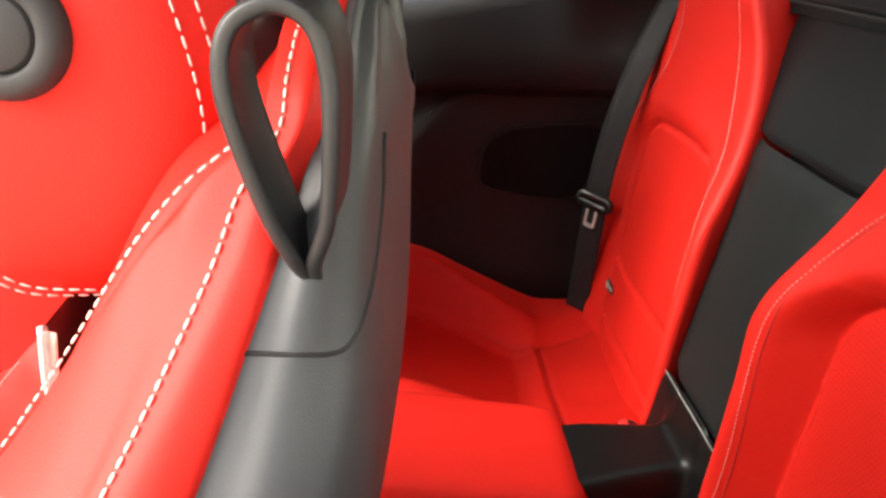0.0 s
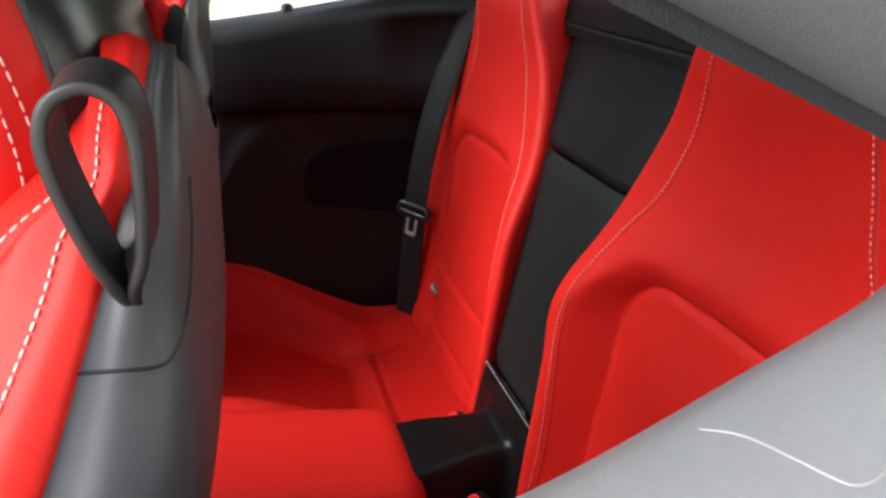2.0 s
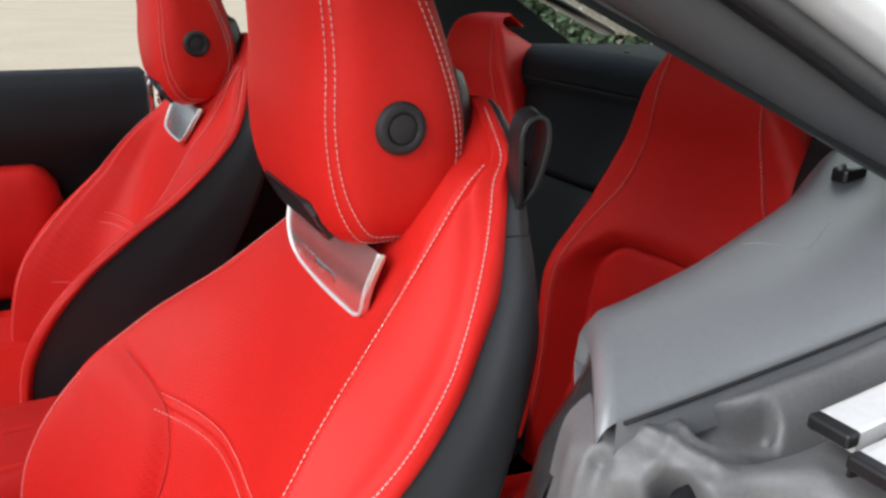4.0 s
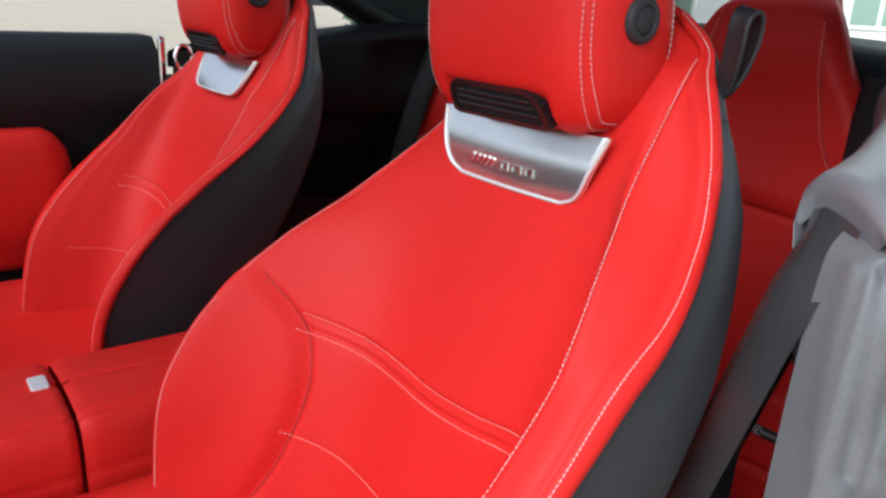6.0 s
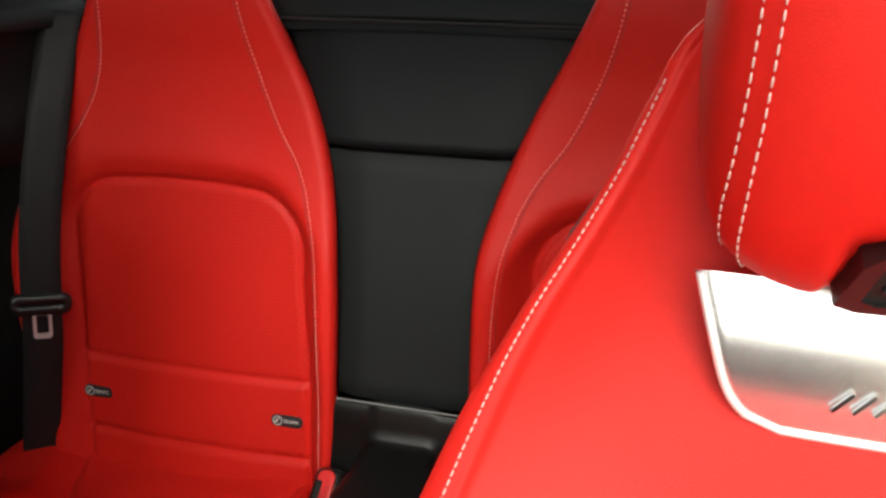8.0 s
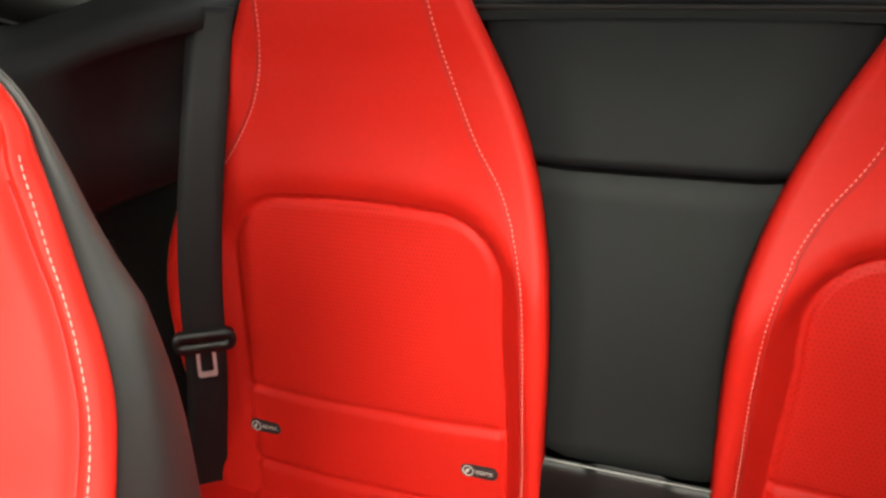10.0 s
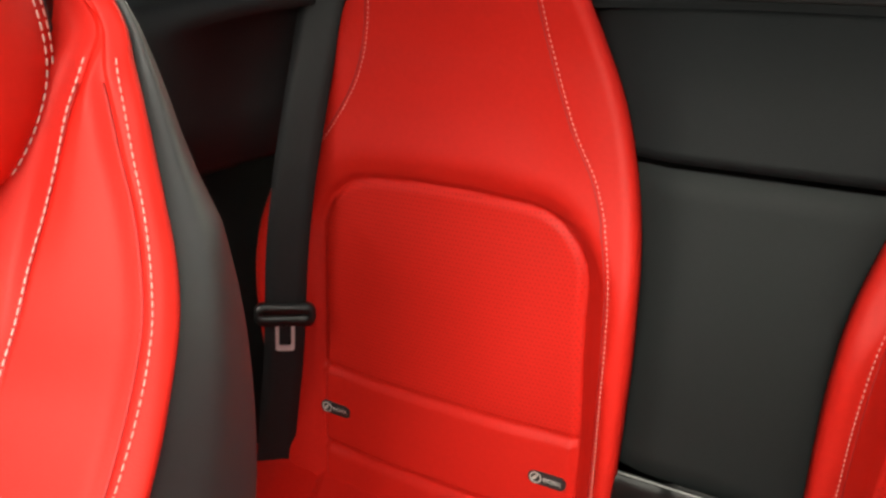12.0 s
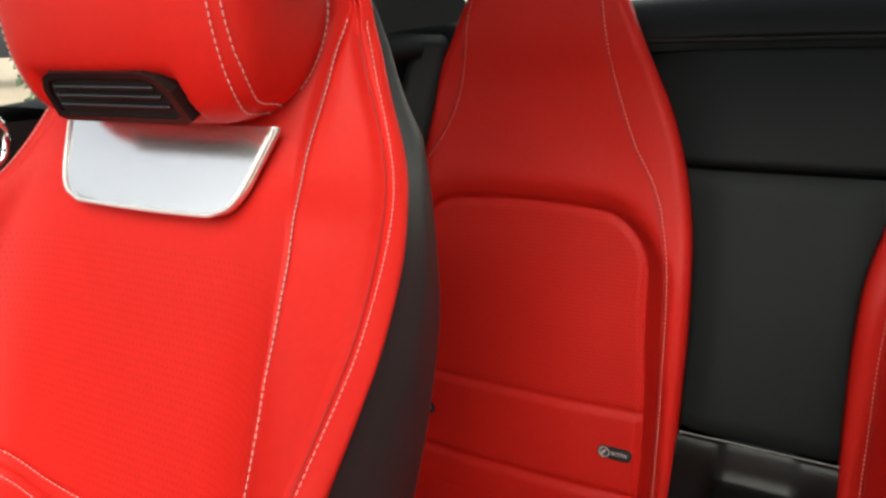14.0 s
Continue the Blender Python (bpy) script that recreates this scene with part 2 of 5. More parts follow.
def prism(outline, m, depth, bevel=0.002, seg=2):
    """A plate: an outline of (a, b) pairs in the plane of the pose m, depth thick along its z."""
    bm = bmesh.new()
    face = bm.faces.new([bm.verts.new(m @ Vector((a, b, 0))) for a, b in outline])
    ex = bmesh.ops.extrude_face_region(bm, geom=[face])
    top = [g for g in ex["geom"] if isinstance(g, bmesh.types.BMVert)]
    bmesh.ops.translate(bm, verts=top, vec=m.to_3x3() @ Vector((0, 0, depth)))
    if bevel:
        rim = [e for e in bm.edges if all(v in set(top) for v in e.verts)]
        bmesh.ops.bevel(bm, geom=rim, offset=bevel, segments=seg, profile=0.5, affect="EDGES")
    return bm


def rounded(w, h, r, seg=5):
    """A rounded rectangle's outline round its centre."""
    out = []
    for cx, cy, a0 in ((w / 2 - r, h / 2 - r, 0), (-w / 2 + r, h / 2 - r, 90), (-w / 2 + r, -h / 2 + r, 180), (w / 2 - r, -h / 2 + r, 270)):
        for i in range(seg + 1):
            a = radians(a0 + 90 * i / seg)
            out.append((cx + r * math.cos(a), cy + r * math.sin(a)))
    return out


def ring(bm, outer, inner, m, depth):
    """Adds a frame between two outlines of equal length, depth thick."""
    k = len(outer)
    lay = []
    for z in (0, depth):
        for o in (outer, inner):
            lay.append([bm.verts.new(m @ Vector((a, b, z))) for a, b in o])
    o0, i0, o1, i1 = lay
    for j in range(k):
        n = (j + 1) % k
        for a, b in ((o0, o1), (o1, i1), (i1, i0), (i0, o0)):
            bm.faces.new((a[j], a[n], b[n], b[j]))


def tube(pts, r, seg=8, loop=False, flat=1.0, up=(0, 0, 1)):
    """Vertices and faces of a cord along pts."""
    n = len(pts)
    pts = [Vector(p) for p in pts]
    rows = []
    for i, p in enumerate(pts):
        d = (pts[(i + 1) % n] - pts[i - 1]) if loop else (pts[min(i + 1, n - 1)] - pts[max(i - 1, 0)])
        d.normalize()
        a = d.cross(Vector(up))
        a = a.normalized() if a.length > 1e-4 else d.orthogonal().normalized()
        b = d.cross(a)
        rows.append([p + (a * math.cos(t) + b * math.sin(t) * flat) * r for t in (2 * math.pi * j / seg for j in range(seg))])
    if loop:
        rows.append(rows[0])
        return grid(rows, True)
    return capped(rows)


def sewn(pts, length=0.0042, gap=0.0022, r=0.0008):
    """Vertices and faces of a row of separate stitches along pts."""
    pts = [Vector(p) for p in pts]
    run = [0.0]
    for a, b in zip(pts, pts[1:]):
        run.append(run[-1] + (b - a).length)

    def at(s):
        k = max(i for i in range(len(run) - 1) if run[i] <= s or i == 0)
        return pts[k].lerp(pts[k + 1], (s - run[k]) / max(run[k + 1] - run[k], 1e-9))

    v, f, s = [], [], 0.0
    while s + length < run[-1]:
        a, b = at(s), at(s + length)
        d = (b - a).normalized()
        x = d.orthogonal().normalized()
        y = d.cross(x)
        k = len(v)
        for c, q in ((a, 0.55), (a.lerp(b, 0.25), 1), (a.lerp(b, 0.75), 1), (b, 0.55)):
            for j in range(5):
                t = 2 * math.pi * j / 5
                v.append(c + (x * math.cos(t) + y * math.sin(t)) * r * q)
        for i in range(3):
            for j in range(5):
                n = (j + 1) % 5
                f.append((k + i * 5 + j, k + i * 5 + n, k + (i + 1) * 5 + n, k + (i + 1) * 5 + j))
        f += [tuple(k + j for j in range(5)), tuple(k + 15 + j for j in range(5))]
        s += length + gap
    return v, f


# ---- setting ----
gv = [(-60, -60, 0), (60, -60, 0), (60, 60, 0), (-60, 60, 0)]
tagged(mesh_object("ground", gv, [(0, 1, 2, 3)], SAND, smooth=False), "pale sandy concrete yard round the car", "ground", kind="structure")


# ---- rear seats ----
# half outlines of one backrest, as distance from the car's middle: height, inner edge, outer edge
REAR = [(0.385, 0.130, 0.530), (0.40, 0.110, 0.531), (0.42, 0.098, 0.533), (0.45, 0.0905, 0.538), (0.50, 0.087, 0.548), (0.59, 0.087, 0.566), (0.668, 0.088, 0.571), (0.72, 0.090, 0.564), (0.764, 0.094, 0.548),
        (0.80, 0.101, 0.532), (0.846, 0.113, 0.514), (0.909, 0.133, 0.478), (0.964, 0.156, 0.446), (1.012, 0.176, 0.420), (1.05, 0.192, 0.404), (1.085, 0.214, 0.386), (1.105, 0.240, 0.364)]
PANEL = (0.1470, 0.4675, 0.405, 0.800)


def panel_gap(x, z):
    """Distance outside the inset panel's rounded outline (below 0 inside)."""
    x0, x1, z0, z1 = PANEL
    r = 0.062
    x0 -= 0.0085 * step(0.70, 0.54, z)
    cx, hx = (x0 + x1) / 2, (x1 - x0) / 2
    dx = abs(x - cx) - (hx - r)
    top = z1 - 0.012 * ((x - cx) / hx) ** 2
    dz = z - (top - r)
    if dx > 0 and dz > 0:
        return math.hypot(dx, dz) - r
    return max(dx - r, dz - r)


def rear_surface(x, z, side=1):
    """How far back the rear backrest's face lies at distance x from the middle and height z."""
    y = (z - 0.5) * 0.137
    a, b = table(REAR, z)
    d = panel_gap(x, z)
    low = 1 - step(0.62, 0.92, z)
    if d > 0:
        y -= low * (0.046 - 0.028 * step(0.22, 0.42, x)) * step(0, 0.042, d)
        y -= (1 - low) * 0.006 * step(0, 0.03, d)
    else:
        y += 0.003 - 0.005 * step(0.01, 0.10, -d)
    y += 0.007 * math.exp(-(((d - 0.001) / 0.0045) ** 2))
    if d < 0:
        y += 0.0045 * math.exp(-(((z - 0.553) / 0.004) ** 2)) - 0.003 * (1 - step(0.545, 0.56, z))
        y += 0.006 * math.exp(-(((z - 0.445) / 0.006) ** 2))
    y += 0.018 * math.exp(-(((z - 0.875) / 0.05) ** 2)) * step(a + 0.02, a + 0.10, x) * (1 - step(b - 0.10, b - 0.02, x)) * 0.3
    y -= 0.016 * step(0.93, 1.03, z)
    if d > 0:
        y -= (0.019 if side > 0 else 0.010) * math.exp(-(((z - 0.745) / 0.062) ** 2)) * step(0, 0.03, d) * (1 - step(0.16, 0.30, x))
    for e, r, k in ((x - a, 0.014, 0.013), (b - x, 0.030, 0.032), (1.105 - z, 0.03, 0.035)):
        if e < r:
            q = min(1, max(0, 1 - e / r))
            y += k * (1 - math.sqrt(max(0, 1 - q * q)))
    return y


def tuck(side, z):
    """How far the inner edge is drawn towards the car's middle."""
    k = table([(0.50, 0.0), (0.60, 0.006), (0.69, 0.012), (0.78, 0.015), (0.86, 0.017), (0.90, 0.013), (0.95, 0.005), (1.0, 0.0)], z)[0]
    return k * 0.45 - 0.009 * step(0.74, 0.92, z) if side > 0 else k * 0.25


def rear_seat(side):
    lab = "red leather rear seat back with fixed headrest and perforated panel"
    seat = thing("bucket_seat", lab, "car seat", "rear seats", at=(side * 0.31 - (0.009 if side > 0 else 0), 0, 0.385))
    off = Vector((side * 0.31, 0, 0.385))
    nz, nx = 200, 132
    rows, info = [], []
    for i in range(nz + 1):
        z = 0.385 + 0.72 * i / nz
        a, b = table(REAR, z)
        row = []
        for j in range(-4, nx + 5):
            s = min(max(j / nx, 0), 1)
            x = a + (b - a) * s
            y = rear_surface(x, z, side)
            k = max(-j, j - nx, 0)
            y += 0.026 * k * (1 - 0.75 * step(1.02, 1.10, z))
            x += math.copysign(0.0125 * k, nx / 2 - j)
            x -= tuck(side, z) * (1 - (step(a, a + 0.07, x) if z < 0.80 else step(a, a + 0.16, x)))
            row.append((side * x, y, z if z < 1.03 else 1.03 + (z - 1.03) * 0.86))
        rows.append(row)
    v, f = grid(rows)
    w = len(rows[0])
    frame_f, perf_f, low_f = [], [], []
    for q in f:
        c = sum((Vector(v[i]) for i in q), Vector()) / 4
        d = panel_gap(abs(c.x), c.z)
        (frame_f if d > -0.002 else perf_f if c.z > 0.553 else low_f).append(q)
    top = rows[-1]
    k = len(v)
    for p in top:
        v.append((side * 0.302 + (p[0] - side * 0.302) * 0.8, p[1] + 0.034, p[2] - 0.022))
    for j in range(w - 1):
        frame_f.append((k - w + j, k - w + j + 1, k + j + 1, k + j))
    pieces([Vector(p) - off for p in v], (("cushion_cover", frame_f, RED, ""), ("perforated_panel", perf_f, RED_PERF, "perforated red leather inset"), ("lower_panel", low_f, RED, "red leather strip with child-seat labels")), seat)

    def on(x, z, out=0.0006):
        a = table(REAR, z)[0]
        return Vector((side * (x - tuck(side, z) * (1 - (step(a, a + 0.07, x) if z < 0.80 else step(a, a + 0.16, x)))), rear_surface(x, z, side) - out, z if z < 1.03 else 1.03 + (z - 1.03) * 0.86)) - off

    line = spline([(0.107, 0.44, 0), (0.108, 0.50, 0), (0.110, 0.592, 0), (0.113, 0.70, 0), (0.121, 0.77, 0), (0.143, 0.83, 0), (0.172, 0.877, 0), (0.191, 0.925, 0), (0.205, 0.975, 0), (0.216, 1.042, 0), (0.224, 1.085, 0)], 120)
    mesh_object("stitching", *sewn([on(p.x, p.y) for p in line], 0.0032, 0.0020, 0.0006), THREAD_FINE, seat, "fine pale stitching")
    mesh_object("seam", *tube([on(p.x + 0.004, p.y, -0.0004) for p in line], 0.0009, 6), RED_CREASE_SHADE, seat)
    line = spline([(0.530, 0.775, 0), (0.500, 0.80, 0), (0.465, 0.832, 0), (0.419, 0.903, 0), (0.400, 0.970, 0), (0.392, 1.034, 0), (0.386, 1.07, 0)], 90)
    mesh_object("seam", *tube([on(p.x, p.y, -0.0004) for p in line], 0.0011, 6), RED_CREASE_SHADE, seat)
    mesh_object("stitching", *sewn([on(p.x - 0.004, p.y) for p in line], 0.0032, 0.0020, 0.0006), THREAD_FINE, seat, "fine pale stitching")
    # child-seat anchor labels
    for x in (0.167, 0.447):
        y = rear_surface(x, 0.5)
        m = Matrix.Translation(Vector((side * x, y + 0.0012, 0.5)) - off) @ pose(0, 0, 0, 90 - 8, 0, 0)
        tag = part("anchor_label", prism(rounded(0.044, 0.0165, 0.0075), m, 0.003, 0.001), LABEL, seat, "small black oval anchor label")
        bm = bmesh.new()
        ring(bm, rounded(0.0135, 0.0135, 0.0067, 4), rounded(0.0112, 0.0112, 0.0055, 4), m @ Matrix.Translation((-0.0125, 0, 0.0028)), 0.0008)
        part("emblem_ring", bm, WHITE_INK, tag)
        bm = bmesh.new()
        for q in range(3):
            bmesh.ops.create_cube(bm, size=1, matrix=m @ pose(-0.0125 - 0.001 * q, 0.002 - 0.0022 * q, 0.0032, 0, 0, 35) @ Matrix.Diagonal((0.0062, 0.0011, 0.0006, 1)))
        part("emblem", bm, WHITE_INK, tag)
        cu = bpy.data.curves.new("lettering", "FONT")
        cu.body, cu.size, cu.extrude, cu.align_x, cu.align_y = "ISOFIX", 0.0070, 0.0002, "CENTER", "CENTER"
        cu.materials.append(WHITE_INK)
        t = new("lettering", cu)
        t.matrix_basis = m @ Matrix.Translation((0.0065, 0, 0.0033))
        t.parent = tag
    return seat


for s in (-1, 1):
    rear_seat(s)



def cushion_seams(y):
    """Where the seams beside the seat area lie, as distances from the car's middle: they draw together towards the front."""
    t = min(1, max(0, (0.005 - y) / 0.13))
    return 0.145 + 0.026 * t, 0.484 - 0.050 * t


def cushion_rise(y):
    """The cushions climb towards their front edge."""
    t = max(0, -0.10 - y)
    return 0.44 * t * t / (t + 0.03) * (1 - 0.25 * step(0.2, 0.4, t))


def cushion_surface(x, y):
    z = 0.392 + 0.009 * step(-0.12, 0.02, y) + cushion_rise(y)
    seams = cushion_seams(y)
    inner, outer = seams[0] - x, x - seams[1]
    outer -= 0.05 * step(-0.13, -0.34, y)
    z += 0.036 * step(-0.01, 0.05, inner) + 0.016 * step(0, 0.05, outer)
    if y < -0.125:
        z -= 0.034 * step(0.0, 0.055, -0.122 - y) * (1 - step(-0.03, 0.03, inner)) * (1 - step(-0.03, 0.03, outer)) * (1 - step(-0.36, -0.47, y))
    z -= 0.007 * math.exp(-((inner / 0.005) ** 2)) + 0.008 * math.exp(-((outer / 0.005) ** 2))
    if max(inner, outer) < 0.0:
        z -= 0.009 * math.exp(-(((y + 0.122) / 0.005) ** 2))
    z += 0.016 * step(0.30, 0.163, x) + 0.042 * min(1, max(0, (-0.0 - y) / 0.30)) * step(-0.01, 0.05, outer)
    for e, r in ((x - 0.092 - 0.043 * step(-0.165, -0.140, y), 0.03), (0.585 - x, 0.03), (y + 0.50, 0.05)):
        if e < r:
            q = min(1, 1 - e / r)
            z -= r * 0.9 * (1 - math.sqrt(max(0, 1 - q * q)))
    return z


for s in (-1, 1):
    c = thing("rear_seat_cushion", "red leather rear seat cushion with raised side bolsters", "seat cushion", "rear cushions", at=(s * 0.31, -0.24, 0.25))
    off = Vector((s * 0.31, -0.24, 0.25))
    rows = []
    for i in range(91):
        y = 0.03 - 0.53 * i / 90
        xi = 0.092 + 0.043 * step(-0.165, -0.140, y)
        row = [(s * xi, y, 0.26)] + [(s * (xi + (0.585 - xi) * j / 84), y, cushion_surface(xi + (0.585 - xi) * j / 84, y)) for j in range(85)] + [(s * 0.585, y, 0.26)]
        rows.append([Vector(p) - off for p in row])
    rows.append([Vector((p.x, p.y, 0.26 - 0.25)) for p in rows[-1]])
    mesh_object("cushion_cover", *grid(rows), RED, c)
    for k in (0, 1):
        line = []
        for i in range(41):
            y = 0.0 - 0.26 * i / 40
            x = cushion_seams(y)[k] + k * 0.05 * step(-0.13, -0.34, y)
            line.append(Vector((s * x, y, cushion_surface(x, y) + 0.0002)) - off)
        mesh_object("seam", *tube(line, 0.0011, 6), RED_CREASE_SHADE, c)
    line = []
    for i in range(41):
        a, b = cushion_seams(-0.122)
        x = a + (b - a) * i / 40
        line.append(Vector((s * x, -0.1225, cushion_surface(x, -0.1225) + 0.0002)) - off)
    mesh_object("seam", *tube(line, 0.0011, 6), RED_CREASE_SHADE, c)

bridge = thing("centre_cushion", "narrow red leather pad bridging the two rear cushions", "seat cushion", at=(0, -0.3, 0.26))
rows = []
for i in range(41):
    y = -0.152 - 0.34 * (i / 40) ** 1.4
    e = min((-0.152 - y), 0.035) / 0.035
    zt = 0.524 + 0.165 * max(0, -0.18 - y) - 0.030 * (1 - math.sqrt(max(0, 1 - (1 - e) ** 2))) - 0.05 * step(-0.42, -0.49, y)
    half = 0.098 - 0.022 * (1 - math.sqrt(max(0, 1 - (1 - e) ** 2)))
    row = [(-half, y + 0.3, 0.0)]
    for j in range(25):
        u = (j - 12) / 12
        row.append((half * u, y + 0.3, zt - 0.26 - 0.024 * (1 - math.sqrt(max(0, 1 - max(0, (abs(u) - 0.70) / 0.30) ** 2))) - 0.003 * u * u))
    rows.append(row + [(half, y + 0.3, 0.0)])
rows.insert(0, [(p[0], p[1], 0.0) for p in rows[0]])
mesh_object("pad_cover", *grid(rows), RED, bridge)

# ---- panel, tray and buckles between the rear seats ----
mid = thing("centre_back_panel", "black leather panels between the rear backrests", "trim panel", at=(0, 0.05, 0.55))
for z0, y0, z1, y1 in ((0.566, -0.0235, 0.8525, 0.046), (0.8575, 0.047, 0.990, 0.104)):
    rows = []
    for i in range(25):
        t = i / 24
        z, y = z0 + (z1 - z0) * t, y0 + (y1 - y0) * t
        e = min(t, 1 - t) * abs(z1 - z0)
        y += 0.005 * (1 - step(0, 0.006, e)) - 0.004 * math.sin(math.pi * t)
        half = table(REAR, z)[0] + 0.012
        rows.append([(half * k / 6, y - 0.05 + 0.010 * step(0.6, 1.0, abs(k) / 6), z - 0.55) for k in range(-6, 7)])
    mesh_object("panel", *grid(rows), DARK if z0 < 0.8 else NAVY, mid)
part("backing", box((0.40, 0.012, 0.46), (0, 0.050, 0.22), 0.002, 1, (-13.5, 0, 0)), GROOVE, mid)
part("edge_line", box((0.17, 0.0016, 0.0016), (0, -0.0785, 0.0165), 0.0006, 1), EDGE, mid, "thin pale edge line")

tray = thing("centre_tray", "glossy black plastic tray between the rear cushions", "tray", at=(0, -0.08, 0.26))
prof = [(-0.022, 0.5675), (-0.028, 0.562), (-0.0325, 0.549), (-0.0365, 0.535), (-0.0415, 0.5265), (-0.049, 0.5228), (-0.062, 0.5215), (-0.090, 0.520), (-0.130, 0.518), (-0.165, 0.515), (-0.185, 0.512)]
prof = spline([(0, a, b) for a, b in prof], 60)
rows = []
for p in prof:
    row = []
    for j in range(61):
        wide = 0.094 + 0.018 * step(-0.03, -0.06, p.y)
        x = wide * (j - 30) / 30
        hump = 0.041 + 0.014 * step(-0.04, -0.165, p.y)
        e = abs(x) - hump
        drop = 0.085 * step(0.0, 0.016, e) * step(-0.030, -0.058, p.y) + 0.004 * step(-0.010, 0.004, e)
        row.append((x, p.y + 0.08, p.z - drop - 0.26))
    rows.append(row)
mesh_object("tray_body", *grid(rows), TRAY, tray)
part("base", box((0.24, 0.14, 0.10), (0, 0.0, 0.048), 0.004), TRAY, tray)

for s, y, z, roll in ((-1, -0.074, 0.480, -4), (1, -0.094, 0.470, 2)):
    b = thing("belt_buckle", "red-buttoned seat belt buckle in a black housing", "belt buckle", "rear buckles", at=(-0.0775 if s < 0 else 0.069, y + 0.025, z - 0.055))
    b.rotation_euler = (radians(38), radians(roll), radians(s * 4))
    part("housing", box((0.040, 0.062, 0.085), (0, 0, 0.020), 0.013, 4), PLASTIC, b, smooth=True)
    face = []
    for cx, cy, a0 in ((0.00125, 0.015, 0), (-0.00125, 0.015, 90), (-0.00125, -0.015, 180), (0.00125, -0.015, 270)):
        if a0 == 180:
            face += [(-0.01125, 0.0125), (-0.0035, 0.011), (-0.0035, -0.011), (-0.01125, -0.0125)]
        face += [(cx + 0.010 * math.cos(radians(a0 + 15 * k)), cy + 0.010 * math.sin(radians(a0 + 15 * k))) for k in range(7)]
    face = face if s < 0 else [(-a, c) for a, c in reversed(face)]
    part("release_button", prism(face, pose(0.001, 0, 0.0615), 0.005, 0.0012, 2), BUTTON_RED, b, "red release button", True)
    part("slot", box((0.008, 0.025, 0.004), (s * 0.0075, 0, 0.0622), 0.001, 1), GROOVE, b)

# ---- belts of the rear outer places ----
for s in (-1, 1):
    belt = thing("rear_seat_belt", "black webbing seat belt with tongue hanging at the rear seat", "seat belt", "rear belts", at=(s * 0.56, 0.0, 0.42))
    off = Vector((s * 0.56, 0.0, 0.42))
    path = spline([(0.455, 0.066, 0.998), (0.457, 0.048, 0.96), (0.459, 0.034, 0.92), (0.462, 0.020, 0.88), (0.470, -0.003, 0.80), (0.478, -0.019, 0.72), (0.484, -0.028, 0.648), (0.494, -0.031, 0.58), (0.516, -0.036, 0.47), (0.530, -0.040, 0.39), (0.536, -0.044, 0.33)], 52)
    rows = []
    for i, p in enumerate(path):
        h = 0.023
        turn = 0.62 * (1 - 0.5 * step(0.88, 0.99, p.z))
        rows.append([Vector((s * (p.x + math.sqrt(1 - turn * turn) * h * q), p.y + o - turn * h * q, p.z + 0.1 * h * q)) - off for q, o in ((-1, 0), (-0.5, -0.0006), (0, -0.0008), (0.5, -0.0006), (1, 0), (1, 0.0014), (0, 0.0012), (-1, 0.0014))])
    mesh_object("webbing", *capped(rows), WEB, belt)
    m = Matrix.Translation(Vector((s * 0.484, -0.029, 0.643)) - off) @ pose(0, 0, 0, 84, s * -6, s * -38)
    bm = bmesh.new()
    ring(bm, rounded(0.071, 0.027, 0.012, 4), rounded(0.050, 0.0024, 0.0011, 4), m @ Matrix.Translation((0, 0, -0.004)), 0.010)
    part("tongue_grip", bm, PLASTIC, belt, "black plastic tongue grip", True)
    bm = bmesh.new()
    ring(bm, rounded(0.022, 0.038, 0.004, 3), rounded(0.0140, 0.0250, 0.002, 3), m @ Matrix.Translation((0, -0.027, 0.001)), 0.003)
    part("tongue_plate", bm, STEEL, belt, "chrome tongue plate")

